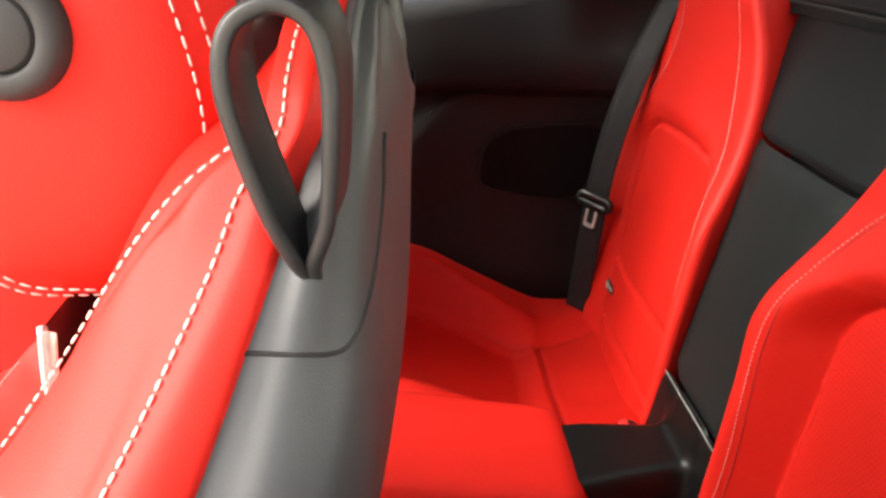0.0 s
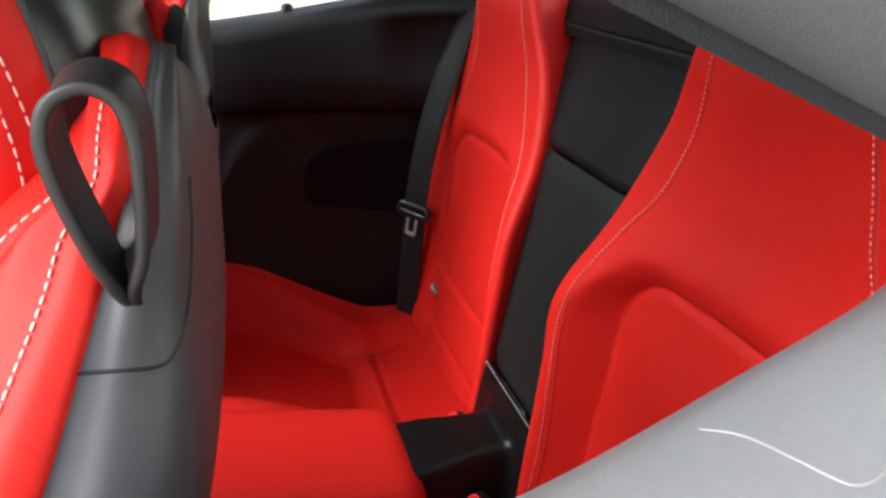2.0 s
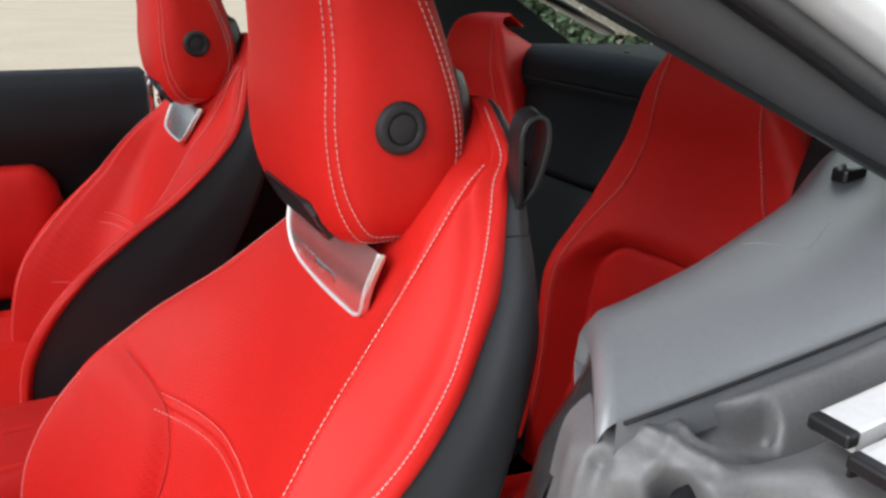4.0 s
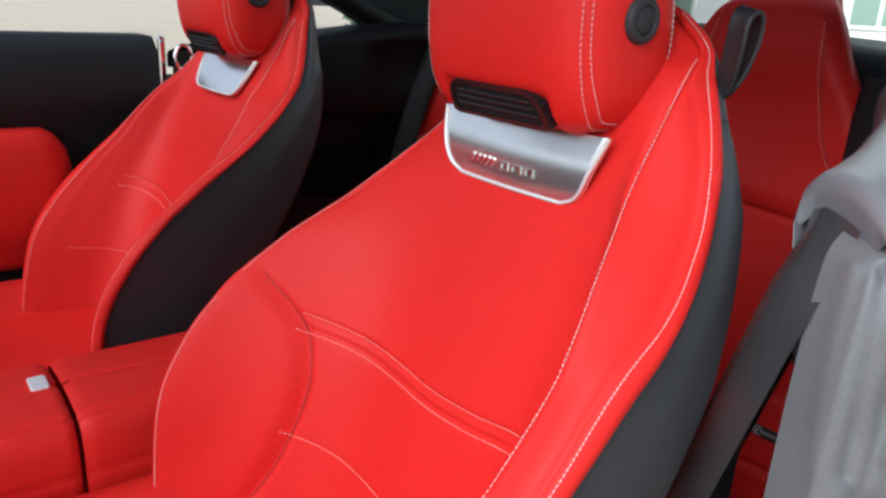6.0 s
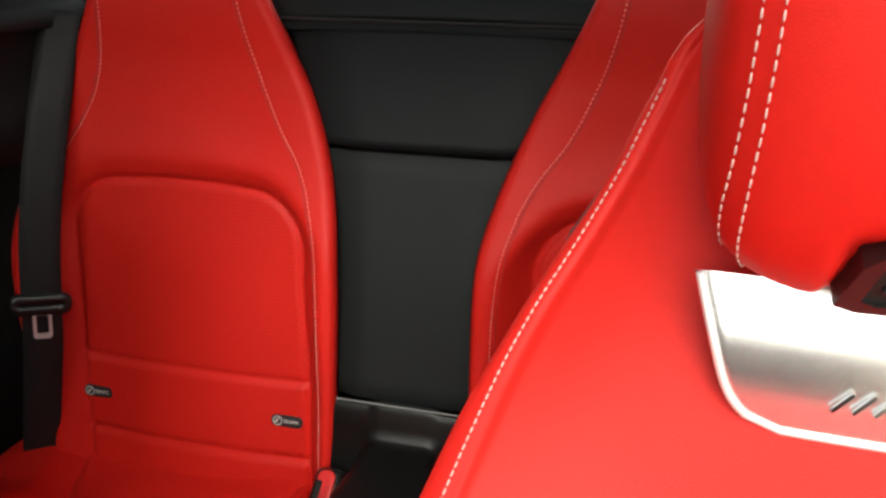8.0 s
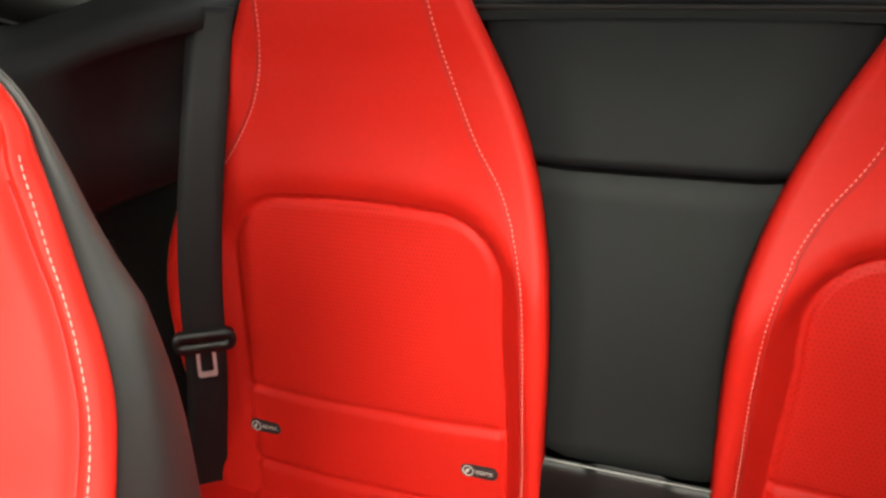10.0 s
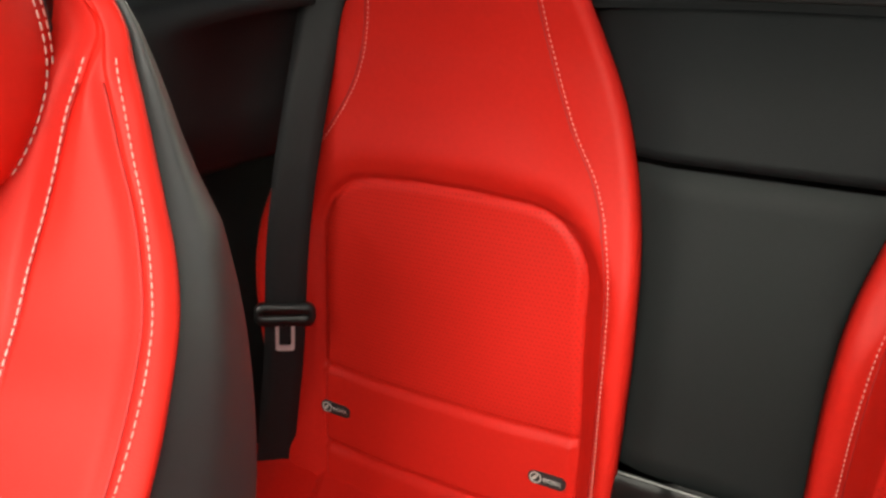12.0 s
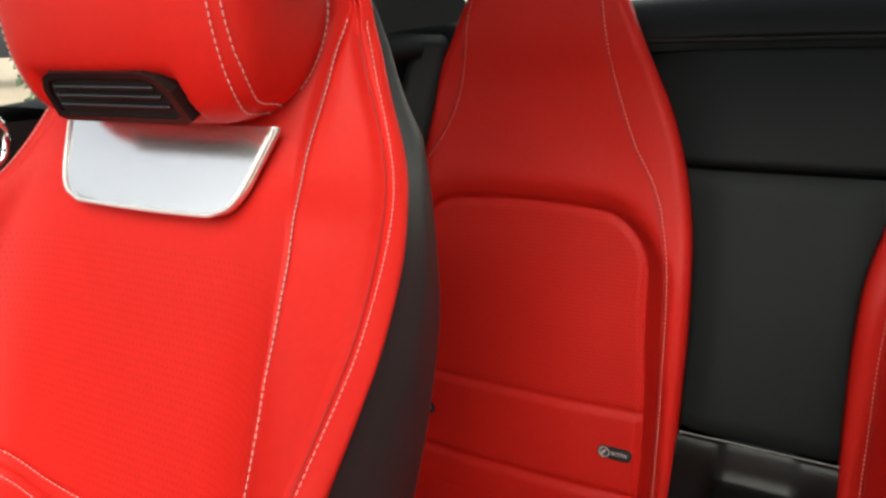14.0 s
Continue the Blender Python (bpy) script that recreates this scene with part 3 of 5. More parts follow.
# ---- front seats ----
# one side of a backrest: height, inner stitch and its y, outer stitch and its y, edge of the leather and its y
OUTBOARD = [(0.44, 0.180, -0.785, 0.225, -0.772, 0.222, -0.750), (0.52, 0.184, -0.775, 0.230, -0.765, 0.228, -0.742), (0.60, 0.189, -0.755, 0.235, -0.748, 0.234, -0.726), (0.64, 0.194, -0.737, 0.239, -0.730, 0.239, -0.708), (0.68, 0.198, -0.708, 0.242, -0.703, 0.243, -0.680),
            (0.72, 0.201, -0.672, 0.243, -0.668, 0.245, -0.645), (0.76, 0.200, -0.632, 0.240, -0.623, 0.243, -0.600), (0.80, 0.195, -0.591, 0.234, -0.578, 0.238, -0.551), (0.82, 0.192, -0.576, 0.231, -0.552, 0.235, -0.523), (0.84, 0.187, -0.560, 0.226, -0.516, 0.228, -0.494),
            (0.86, 0.180, -0.543, 0.219, -0.488, 0.219, -0.468), (0.88, 0.172, -0.524, 0.211, -0.467, 0.210, -0.447), (0.90, 0.162, -0.502, 0.204, -0.450, 0.202, -0.431), (0.92, 0.152, -0.480, 0.196, -0.437, 0.193, -0.418), (0.94, 0.146, -0.461, 0.187, -0.425, 0.183, -0.405),
            (0.96, 0.143, -0.445, 0.176, -0.413, 0.173, -0.396), (0.98, 0.141, -0.430, 0.164, -0.402, 0.162, -0.388), (1.00, 0.139, -0.414, 0.151, -0.392, 0.150, -0.380), (1.015, 0.136, -0.400, 0.143, -0.386, 0.141, -0.374), (1.032, 0.128, -0.378, 0.135, -0.375, 0.131, -0.364),
            (1.048, 0.114, -0.374, 0.125, -0.373, 0.121, -0.361), (1.062, 0.100, -0.372, 0.111, -0.371, 0.107, -0.360), (1.074, 0.082, -0.369, 0.093, -0.368, 0.088, -0.358), (1.083, 0.058, -0.372, 0.067, -0.370, 0.062, -0.360), (1.087, 0.030, -0.365, 0.034, -0.364, 0.030, -0.360)]
INBOARD = [(0.44, 0.168, -0.690, 0.222, -0.765, 0.224, -0.752), (0.52, 0.169, -0.668, 0.226, -0.760, 0.230, -0.747), (0.60, 0.170, -0.646, 0.231, -0.752, 0.236, -0.738), (0.64, 0.171, -0.632, 0.234, -0.742, 0.239, -0.726), (0.68, 0.173, -0.620, 0.236, -0.722, 0.242, -0.704),
           (0.72, 0.174, -0.602, 0.237, -0.692, 0.244, -0.674), (0.76, 0.169, -0.578, 0.234, -0.650, 0.241, -0.630), (0.80, 0.161, -0.551, 0.226, -0.596, 0.233, -0.576), (0.82, 0.155, -0.536, 0.220, -0.562, 0.227, -0.544), (0.84, 0.149, -0.519, 0.213, -0.527, 0.220, -0.512),
           (0.86, 0.143, -0.503, 0.206, -0.499, 0.212, -0.484), (0.88, 0.138, -0.488, 0.198, -0.473, 0.203, -0.458), (0.90, 0.132, -0.474, 0.189, -0.449, 0.192, -0.435), (0.92, 0.122, -0.452, 0.178, -0.428, 0.180, -0.414), (0.94, 0.117, -0.436, 0.166, -0.413, 0.168, -0.400),
           (0.96, 0.116, -0.422, 0.155, -0.402, 0.156, -0.390), (0.98, 0.117, -0.411, 0.145, -0.394, 0.146, -0.382), (1.00, 0.118, -0.400, 0.137, -0.387, 0.138, -0.376), (1.015, 0.119, -0.390, 0.131, -0.382, 0.131, -0.371), (1.032, 0.116, -0.378, 0.125, -0.375, 0.122, -0.364),
           (1.048, 0.106, -0.374, 0.117, -0.373, 0.113, -0.361), (1.062, 0.094, -0.372, 0.105, -0.371, 0.101, -0.360), (1.074, 0.078, -0.369, 0.089, -0.368, 0.084, -0.358), (1.083, 0.056, -0.372, 0.065, -0.370, 0.060, -0.360), (1.087, 0.030, -0.365, 0.034, -0.364, 0.030, -0.360)]
# height, face at the middle, back of the shell, rear corner of the shell and its y
MIDDLE = [(0.44, -0.640, -0.615, 0.200, -0.640), (0.60, -0.583, -0.520, 0.204, -0.545), (0.68, -0.555, -0.462, 0.205, -0.485), (0.74, -0.531, -0.425, 0.203, -0.447), (0.78, -0.515, -0.402, 0.199, -0.424), (0.82, -0.499, -0.380, 0.194, -0.404), (0.86, -0.483, -0.362, 0.182, -0.384),
          (0.90, -0.467, -0.353, 0.172, -0.372), (0.94, -0.451, -0.350, 0.165, -0.370), (0.98, -0.436, -0.349, 0.152, -0.364), (1.02, -0.412, -0.346, 0.137, -0.359), (1.032, -0.398, -0.345, 0.128, -0.357), (1.048, -0.388, -0.345, 0.117, -0.356), (1.062, -0.378, -0.345, 0.102, -0.355), (1.074, -0.372, -0.346, 0.084, -0.354), (1.083, -0.375, -0.348, 0.057, -0.355), (1.087, -0.366, -0.352, 0.026, -0.357)]


def edges(rows, z):
    """The stitch lines and the leather's edge at height z; outboard the leather reaches further round above the shoulder."""
    wi, yi, wo, yo, wb, yb = table(rows, z)
    return wi, yi, wo, yo, wb, yb + (0.0035 * step(0.90, 0.94, z) * step(1.03, 1.01, z) if rows is OUTBOARD else 0)


def front_section(z, rows, plain=False):
    """Half of the backrest's face at height z, from the middle to its edge: points (distance, y)."""
    wi, yi, wo, yo, wb, yb = edges(rows, z)
    yc = table(MIDDLE, z)[0]
    d = yi - yc
    rise = ((0.45, 0.02), (0.65, 0.13), (0.82, 0.42), (0.92, 0.72)) if rows is INBOARD else ((0.3, 0.0), (0.6, 0.03), (0.82, 0.24), (0.93, 0.66))
    swell = 0.003 + 0.011 * step(0.80, 0.70, z) if rows is INBOARD else 0.006
    key = [(0, yc, 0)] + [(k * wi, yc + q * d, 0) for k, q in rise] + [(wi, yi, 0), (wi + 0.35 * (wo - wi), yi + 0.35 * (yo - yi) - swell, 0), (wi + 0.7 * (wo - wi), yi + 0.7 * (yo - yi) - swell, 0), (wo, yo, 0), (max(wo, wb) + 0.0022, yo + 0.45 * (yb - yo), 0), (wb + 0.0014, yb - 0.002, 0), (wb - 0.003, yb + 0.001, 0)]
    if plain:
        d = yo - yc
        key[:9] = [(0, yc, 0)] + [(k * wo, yc + q * d, 0) for k, q in ((0.25, 0.0), (0.45, 0.06), (0.62, 0.22), (0.78, 0.48), (0.90, 0.75))] + [(wo, yo, 0)]
    return spline(key, 99)


def front_y(x, z, rows, plain=False):
    sec = front_section(z, rows, plain)
    x = abs(x)
    for a, b in zip(sec, sec[1:]):
        if a.x <= x <= b.x:
            return a.y + (b.y - a.y) * (x - a.x) / max(b.x - a.x, 1e-6)
    return sec[-1].y


def crown(p):
    """Lowers the top of a backrest between its two shoulders."""
    k = step(1.015, 1.075, p.z)
    return Vector((p.x, p.y, p.z - 0.010 * k - 0.050 * k * step(0.085, 0.02, abs(p.x))))


def seam_z(x):
    """The curved seam across the backrest, rising towards the bolsters."""
    return 0.6925 + 0.0297 * (x / 0.178) ** 2


FOLD = [(0.49, 0.176), (0.55, 0.160), (0.60, 0.153), (0.63, 0.152), (0.66, 0.155), (0.70, 0.168), (0.727, 0.188), (0.745, 0.204), (0.758, 0.216), (0.78, 0.232)]


def front_seat(cx, lab, strap):
    seat = thing("front_seat", lab, "car seat", "front seats", at=(cx, -0.6, 0.25))
    off = Vector((0, -0.6, 0.25))
    nz = 230
    side = {1: OUTBOARD if cx > 0 else INBOARD, -1: INBOARD if cx > 0 else OUTBOARD}
    rows = []
    for i in range(nz + 1):
        z = 0.44 + 0.647 * i / nz
        halves = {}
        for s in (-1, 1):
            wi, yi, wo, yo, wb, yb = edges(side[s], z)
            row = []
            for p in front_section(z, side[s], cx > 0 > s):
                y = p.y
                if not cx > 0 > s:
                    y += (0.003 if cx > 0 else 0.0045) * math.exp(-(((p.x - wi + 0.003) / 0.0028) ** 2))
                if p.y < yo + 0.002:
                    y += (0.0028 if cx > 0 else 0.0045) * math.exp(-(((p.x - wo + 0.006) / 0.0028) ** 2))
                if p.x < 0.180:
                    for dz in (-0.0005, -0.0115):
                        y += 0.003 * math.exp(-(((z - seam_z(p.x) - dz) / 0.003) ** 2))
                if 0.47 < z < 0.79:
                    fade = step(0.79, 0.73, z) * step(0.47, 0.55, z)
                    fx = table(FOLD, z)[0]
                    y += (s * cx < 0) * fade * (0.0085 * math.exp(-(((p.x - fx) / 0.0040) ** 2)) - 0.005 * step(fx - 0.002, fx + 0.014, p.x) * (1 - step(fx + 0.02, fx + 0.05, p.x)))
                row.append(crown(Vector((s * p.x, y, z))) - off)
            halves[s] = row
        rows.append(list(reversed(halves[-1][1:])) + halves[1])
    v, f = grid(rows)
    mid_f, bol_f = [], []
    for q in f:
        c = sum((v[i] for i in q), Vector()) / 4 + off
        wi = table(side[1 if c.x > 0 else -1], c.z)[0]
        (mid_f if abs(c.x) < wi - 0.004 and c.z < 0.87 else bol_f).append(q)
    pieces(v, (("backrest_centre", mid_f, RED_PERF_SOFT, "perforated red leather centre"), ("backrest_cover", bol_f, RED, "red leather side bolsters and shoulders")), seat)
    # shell behind
    def shell_half(z, s):
        wi, yi, wo, yo, wb, yb = edges(side[s], min(z, 1.087))
        yc, ys, sx, sy = table(MIDDLE, min(z, 1.087))
        if side[s] is OUTBOARD and cx > 0:
            lean = table([(0.44, 0.002), (0.74, 0.008), (0.82, 0.007), (0.86, 0.006), (0.90, 0.002), (0.94, -0.002), (0.98, -0.003), (1.02, -0.002), (1.06, -0.001)], z)[0]
            ys -= lean
            if z < 1.02:
                sx, sy = table([(0.44, 0.216, -0.640), (0.60, 0.226, -0.545), (0.68, 0.231, -0.488), (0.76, 0.230, -0.444), (0.80, 0.2235, -0.424), (0.84, 0.2145, -0.405), (0.87, 0.208, -0.396), (0.90, 0.200, -0.388), (0.92, 0.189, -0.380), (0.95, 0.171, -0.368), (0.98, 0.153, -0.3625), (1.02, 0.137, -0.359)], z)
        else:
            sx = min(sx, wb - 0.003)
        sy = max(sy, yb + 0.006)
        key = [(wb - 0.0028, yb - 0.001, 0), (wb + 0.22 * (sx - wb) - 0.001, yb + 0.28 * (sy - yb), 0), (wb + 0.55 * (sx - wb) + 0.002, yb + 0.62 * (sy - yb), 0), (sx, sy, 0), (sx * 0.955, sy + 0.45 * (ys - sy), 0), (sx * 0.88, ys - 0.0045, 0), (sx * 0.76, ys - 0.001, 0), (sx * 0.5, ys + 0.004, 0), (sx * 0.15, ys + 0.006, 0), (0, ys + 0.006, 0)]
        return [crown(Vector((s * p.x, p.y, z))) - off for p in spline(key, 72)]

    rows = []
    for i in range(101):
        z = 0.44 + 0.649 * i / 100
        rows.append(shell_half(z, 1) + list(reversed(shell_half(z, -1)[:-1])))
    v, f = grid(rows)
    f.append(tuple(range(len(v) - len(rows[0]), len(v))))
    mesh_object("back_shell", v, f, SHELL, seat, "dark grey moulded seat back shell")
    # stitches beside the edge and at the bolster
    for s in (-1, 1):
        inn, out = [], []
        for i in range(161):
            z = 0.46 + (0.612 if cx > 0 and side[s] is OUTBOARD else 0.562) * i / 160
            wi, yi, wo, yo, wb, yb = edges(side[s], z)
            if z < 1.027 and not (side[s] is INBOARD and cx > 0):
                inn.append(Vector((s * (wi + 0.001), front_y(wi * 0.9999, z, side[s], cx > 0 > s) - 0.0014 - 0.0012 * step(0.975, 1.005, z), z + 0.0006 * step(0.975, 1.005, z))) - off)
            sec = front_section(z, side[s], cx > 0 > s)
            k = min(range(1, 98), key=lambda i: abs(sec[i].x - wo) + abs(sec[i].y - yo))
            d = (sec[k + 1] - sec[k - 1]).normalized()
            out.append(crown(Vector((s * (wo + 0.0007 * d.y), yo - 0.0009 * d.x, z))) - off)
        if inn:
            mesh_object("stitching", *sewn(inn, 0.0033, 0.0012, 0.00050 if cx > 0 else 0.00043), THREAD, seat, "off-white contrast stitching")
        if cx < 0 < s:
            # Darker red cords put the creases' shade into colour.
            for e, d in ((0, 0.003), (2, 0.006)):
                line = []
                for i in range(121):
                    z = 0.46 + 0.55 * i / 120
                    x = edges(side[s], z)[e] - d
                    line.append(Vector((s * x, front_y(x, z, side[s]) + 0.0040, z)) - off)
                mesh_object("seam", *tube(line, 0.0008, 6), RED_CREASE_SHADE, seat, "dark crease beside the stitching")
        mesh_object("stitching", *sewn(out, 0.0031, 0.0011, 0.00052 if cx > 0 else 0.00042), THREAD if cx > 0 else THREAD_FINE, seat, "off-white contrast stitching")
    for dz in (0.0025, -0.0145, -0.122):
        arc = []
        for i in range(81):
            x = -0.176 + 0.352 * i / 80
            z = seam_z(x) + dz
            arc.append(Vector((x, front_y(x, z, side[1 if x > 0 else -1], cx > 0 > x) - 0.0004, z)) - off)
        mesh_object("stitching", *sewn(arc, 0.0034, 0.0018, 0.0006), THREAD_FINE, seat, "fine pale stitching")
    s = -1 if cx > 0 else 1
    line = []
    for i in range(61):
        z = 0.50 + 0.262 * i / 60
        x = table(FOLD, z)[0]
        line.append(Vector((s * x, front_y(x, z, side[s], cx > 0 > s) + 0.0072 * step(0.79, 0.73, z) * step(0.47, 0.55, z), z)) - off)
    # Cord in darker red paints the shade of the bolster fold.
    mesh_object("seam", *tube(line, 0.0011, 6), RED_CREASE_SHADE, seat, "dark crease along the side bolster")
    # nameplate under the headrest
    m = Matrix.Translation(-off) @ pose(0, -0.4605, 0.922, 90 - 20, 0, 0)
    WIDE = [(-0.0310, 0.062), (-0.0290, 0.076), (-0.0255, 0.0850), (-0.0190, 0.0925), (-0.010, 0.0980), (0.010, 0.1050), (0.030, 0.1110), (0.034, 0.1120)]

    def on_plate(u, b, out=0.0):
        w = table(WIDE, b)[0] * (1 if cx > 0 else 0.96)
        return m @ Vector((u * w - (0.001 if cx > 0 else 0.0045), b - 0.0012 * (1 - u * u), (0.0138 + 0.08 * b if cx > 0 else 0.0085 - 0.16 * b) - (6.4 if cx > 0 else 0.8) * max(0, 0.012 - b) ** 2 - 0.002 * u * u + out))

    rows = []
    for i in range(25):
        b = -0.031 + 0.065 * i / 24
        row = [on_plate(u / 16, b) for u in range(-16, 17)]
        deep = m.to_3x3() @ Vector((0, 0, -0.005))
        rows.append([row[0] + deep] + row + [row[-1] + deep])
    rows.insert(0, [p + m.to_3x3() @ Vector((0, -0.0005, -0.010)) for p in rows[0]])
    plate = mesh_object("nameplate", *grid(rows), ALU, seat, "brushed aluminium nameplate with bright rim")
    edge = [on_plate(-0.985, 0.033 - 0.060 * k / 20, 0.0004) for k in range(20)] + [on_plate(-0.97 + 1.94 * k / 30, -0.0295, 0.0004) for k in range(31)] + [on_plate(0.985, -0.024 + 0.057 * k / 19, 0.0004) for k in range(20)]
    mesh_object("rim", *tube(edge, 0.0017, 8), SATIN, plate, "bright polished rim")
    if cx > 0:
        bm = bmesh.new()
        nrm = pose(-0.001, -0.0125, 0.0102, 19, 0, 0)
        for q in range(5):
            bmesh.ops.create_cube(bm, size=1, matrix=m @ nrm @ pose(-0.052 + 0.0078 * q, 0, 0, 0, 0, -38) @ Matrix.Diagonal((0.0016 + 0.0004 * (q > 2), 0.011, 0.0016, 1)))
        for a, wd in ((-0.003, 0.011), (0.014, 0.014), (0.031, 0.012)):
            for x, o, p, q in ((0, 0.003, wd, 0.0014), (-wd * 0.42, 0, 0.0018, 0.007), (wd * 0.42, -0.001, 0.0018, 0.006)):
                bmesh.ops.create_cube(bm, size=1, matrix=m @ nrm @ pose(a + x, o, 0) @ Matrix.Diagonal((p, q, 0.0016, 1)))
        part("raised_bars", bm, CHROME, plate, "raised slanted bars")
    # headrest
    HEAD = [(0.955, 0.060, -0.458, 0.012), (0.959, 0.084, -0.457, 0.024), (0.970, 0.103, -0.454, 0.040), (0.990, 0.113, -0.449, 0.056), (1.02, 0.1175, -0.444, 0.068), (1.06, 0.1195, -0.445, 0.068), (1.10, 0.1190, -0.449, 0.060),
            (1.15, 0.116, -0.459, 0.050), (1.185, 0.108, -0.470, 0.040), (1.205, 0.095, -0.478, 0.031), (1.215, 0.076, -0.484, 0.020), (1.218, 0.05, -0.486, 0.008)]

    def head(z, a):
        hw, yc, hd = table(HEAD, z)
        c, s = math.cos(a), math.sin(a)
        e = 2 / 3.6
        x, y = hw * math.copysign(abs(c) ** e, c), yc + hd * math.copysign(abs(s) ** e, s)
        if y < yc:
            y = min(yc, y + 0.012 * step(0.074, 0.064, abs(x)) * step(0.996, 0.984, z))
        return Vector((x, y, z)) - off

    rows = []
    for i in range(61):
        z = 0.955 + 0.263 * (0.5 - 0.5 * math.cos(math.pi * i / 60))
        rows.append([head(z, 2 * math.pi * j / 120) for j in range(120)])
    hr = mesh_object("headrest", *capped(rows), RED, seat, "padded red leather headrest")
    for s in (-1, 1):
        for way in (((1.19, -0.76), (1.06, -0.73), (1.01, -0.66), (0.984, -0.54), (0.970, -0.36), (0.964, -0.1), (0.962, 0.3)), ((1.19, -0.62), (1.06, -0.60), (1.015, -0.52), (0.992, -0.38), (0.975, -0.18), (0.968, 0.1), (0.966, 0.35)), ((1.20, 0.05), (1.14, 0.20), (1.08, 0.36), (1.03, 0.43), (1.0, 0.42), (0.975, 0.36)), ((1.20, 0.17), (1.14, 0.32), (1.08, 0.48), (1.03, 0.55), (1.0, 0.54), (0.975, 0.48))):
            line = []
            for q in spline([(a, b, 0) for a, b in way], 120):
                p = head(q.x, q.y)
                line.append(Vector((s * p.x, p.y, p.z)) + Vector((s * 0.0006, math.copysign(0.0006, q.y), -0.0004)))
            mesh_object("stitching", *sewn(line, 0.0036, 0.0014, 0.00044), THREAD, hr, "off-white contrast stitching")
    m = Matrix.Translation(-off) @ pose(0.1195, -0.450, 1.055, 0, 90, 0)
    prof = [(0.0005, 0.0046), (0.0140, 0.0046), (0.0150, 0.0042), (0.0155, 0.0020), (0.0162, 0.0020), (0.0167, 0.0046), (0.0180, 0.0054), (0.0235, 0.0050), (0.0265, 0.0034), (0.0278, 0.0), (0.0278, -0.006)]
    rows = [[m @ Vector((0.7 * r * math.cos(t), 0.7 * r * math.sin(t), h)) for t in (2 * math.pi * j / 40 for j in range(40))] for r, h in prof]
    v, f = grid(rows, True)
    f.append(tuple(range(40)))
    mesh_object("adjuster_button", v, f, BUTTON, hr, "round dark grey adjuster button")
    # louvre in the headrest's lower front
    m = Matrix.Translation(-off) @ pose(0, -0.4925, 0.9785, 90 + 30, 0, 0)
    vo = [(-0.068, -0.018), (-0.064, 0.004), (-0.056, 0.014), (-0.046, 0.018), (0.046, 0.018), (0.056, 0.014), (0.064, 0.004), (0.068, -0.018), (0.060, -0.021), (-0.060, -0.021)]
    vi = [(-0.060, -0.014), (-0.058, 0.003), (-0.052, 0.0105), (-0.044, 0.0135), (0.044, 0.0135), (0.052, 0.0105), (0.058, 0.003), (0.060, -0.014), (0.055, -0.0165), (-0.055, -0.0165)]
    bm = bmesh.new()
    ring(bm, vo, vi, m @ Matrix.Translation((0, 0, -0.026)), 0.031)
    vent = part("louvre", bm, PLASTIC, hr, "black plastic neck vent")
    # Flat near-black sheet stands for the shade behind the slats.
    part("recess_shade", prism(vi, m @ Matrix.Translation((0, 0, 0.0008)), 0.002, 0), GROOVE, vent)
    for b in (-0.0075, 0.0, 0.0070):
        part("slat", box((0.110 - 0.7 * (b + 0.0075), 0.0024, 0.005), (0, 0, 0), 0.0008, 1), PLASTIC, vent).matrix_basis = m @ Matrix.Translation((0, b, 0.0032))
    rows = []
    for i in range(29):
        z = 0.965 + 0.128 * i / 28
        e = max(0.0, 1 - abs(2 * i / 28 - 1) ** 5) ** 0.2
        rows.append([head(z, math.pi / 2 + (j - 14) / 14 * 0.80 * (0.90 + 0.10 * e)) + Vector((0, 0.011 * (0.08 + 0.92 * e) * max(0.0, 1 - (abs(j - 14) / 14) ** 8), 0)) for j in range(29)])
    pod = mesh_object("rear_cover", *grid(rows), PLASTIC, hr, "black plastic headrest back")
    edge = [r[0] for r in rows] + rows[-1][1:] + [r[-1] for r in reversed(rows[:-1])]
    mesh_object("cover_rim", *tube(edge, 0.0014, 8), SHELL, pod, "grey rim of the cover")
    for s in (-1, 1):
        v, f = tube([Vector((s * 0.035, -0.445, z)) - off for z in (0.90, 0.93, 0.96, 0.99)], 0.006, 10)
        mesh_object("headrest_post", v, f, CHROME, hr, "chrome post")
    # base cushion
    rows = []
    for i in range(41):
        y = -0.60 - 0.50 * i / 40
        row = [(-0.275, y, 0.30)]
        for j in range(49):
            x = -0.275 + 0.55 * j / 48
            z = 0.485 + 0.03 * step(-0.8, -1.05, y) + 0.045 * step(0.17, 0.23, abs(x))
            z -= 0.004 * math.exp(-(((abs(x) - 0.175) / 0.005) ** 2))
            for e, r in ((0.275 - abs(x), 0.035), (y + 1.10, 0.06)):
                if e < r:
                    q = min(1, 1 - e / r)
                    z -= r * (1 - math.sqrt(max(0, 1 - q * q)))
            row.append((x, y, z))
        rows.append([Vector(p) - off for p in row + [(0.275, y, 0.30)]])
    rows.append([Vector((p.x, p.y, 0.05)) for p in rows[-1]])
    mesh_object("base_cushion", *grid(rows), RED, seat, "red leather base cushion")
    part("seat_frame", box((0.44, 0.46, 0.10), (0, -0.24, 0.02), 0.01), PLASTIC, seat)
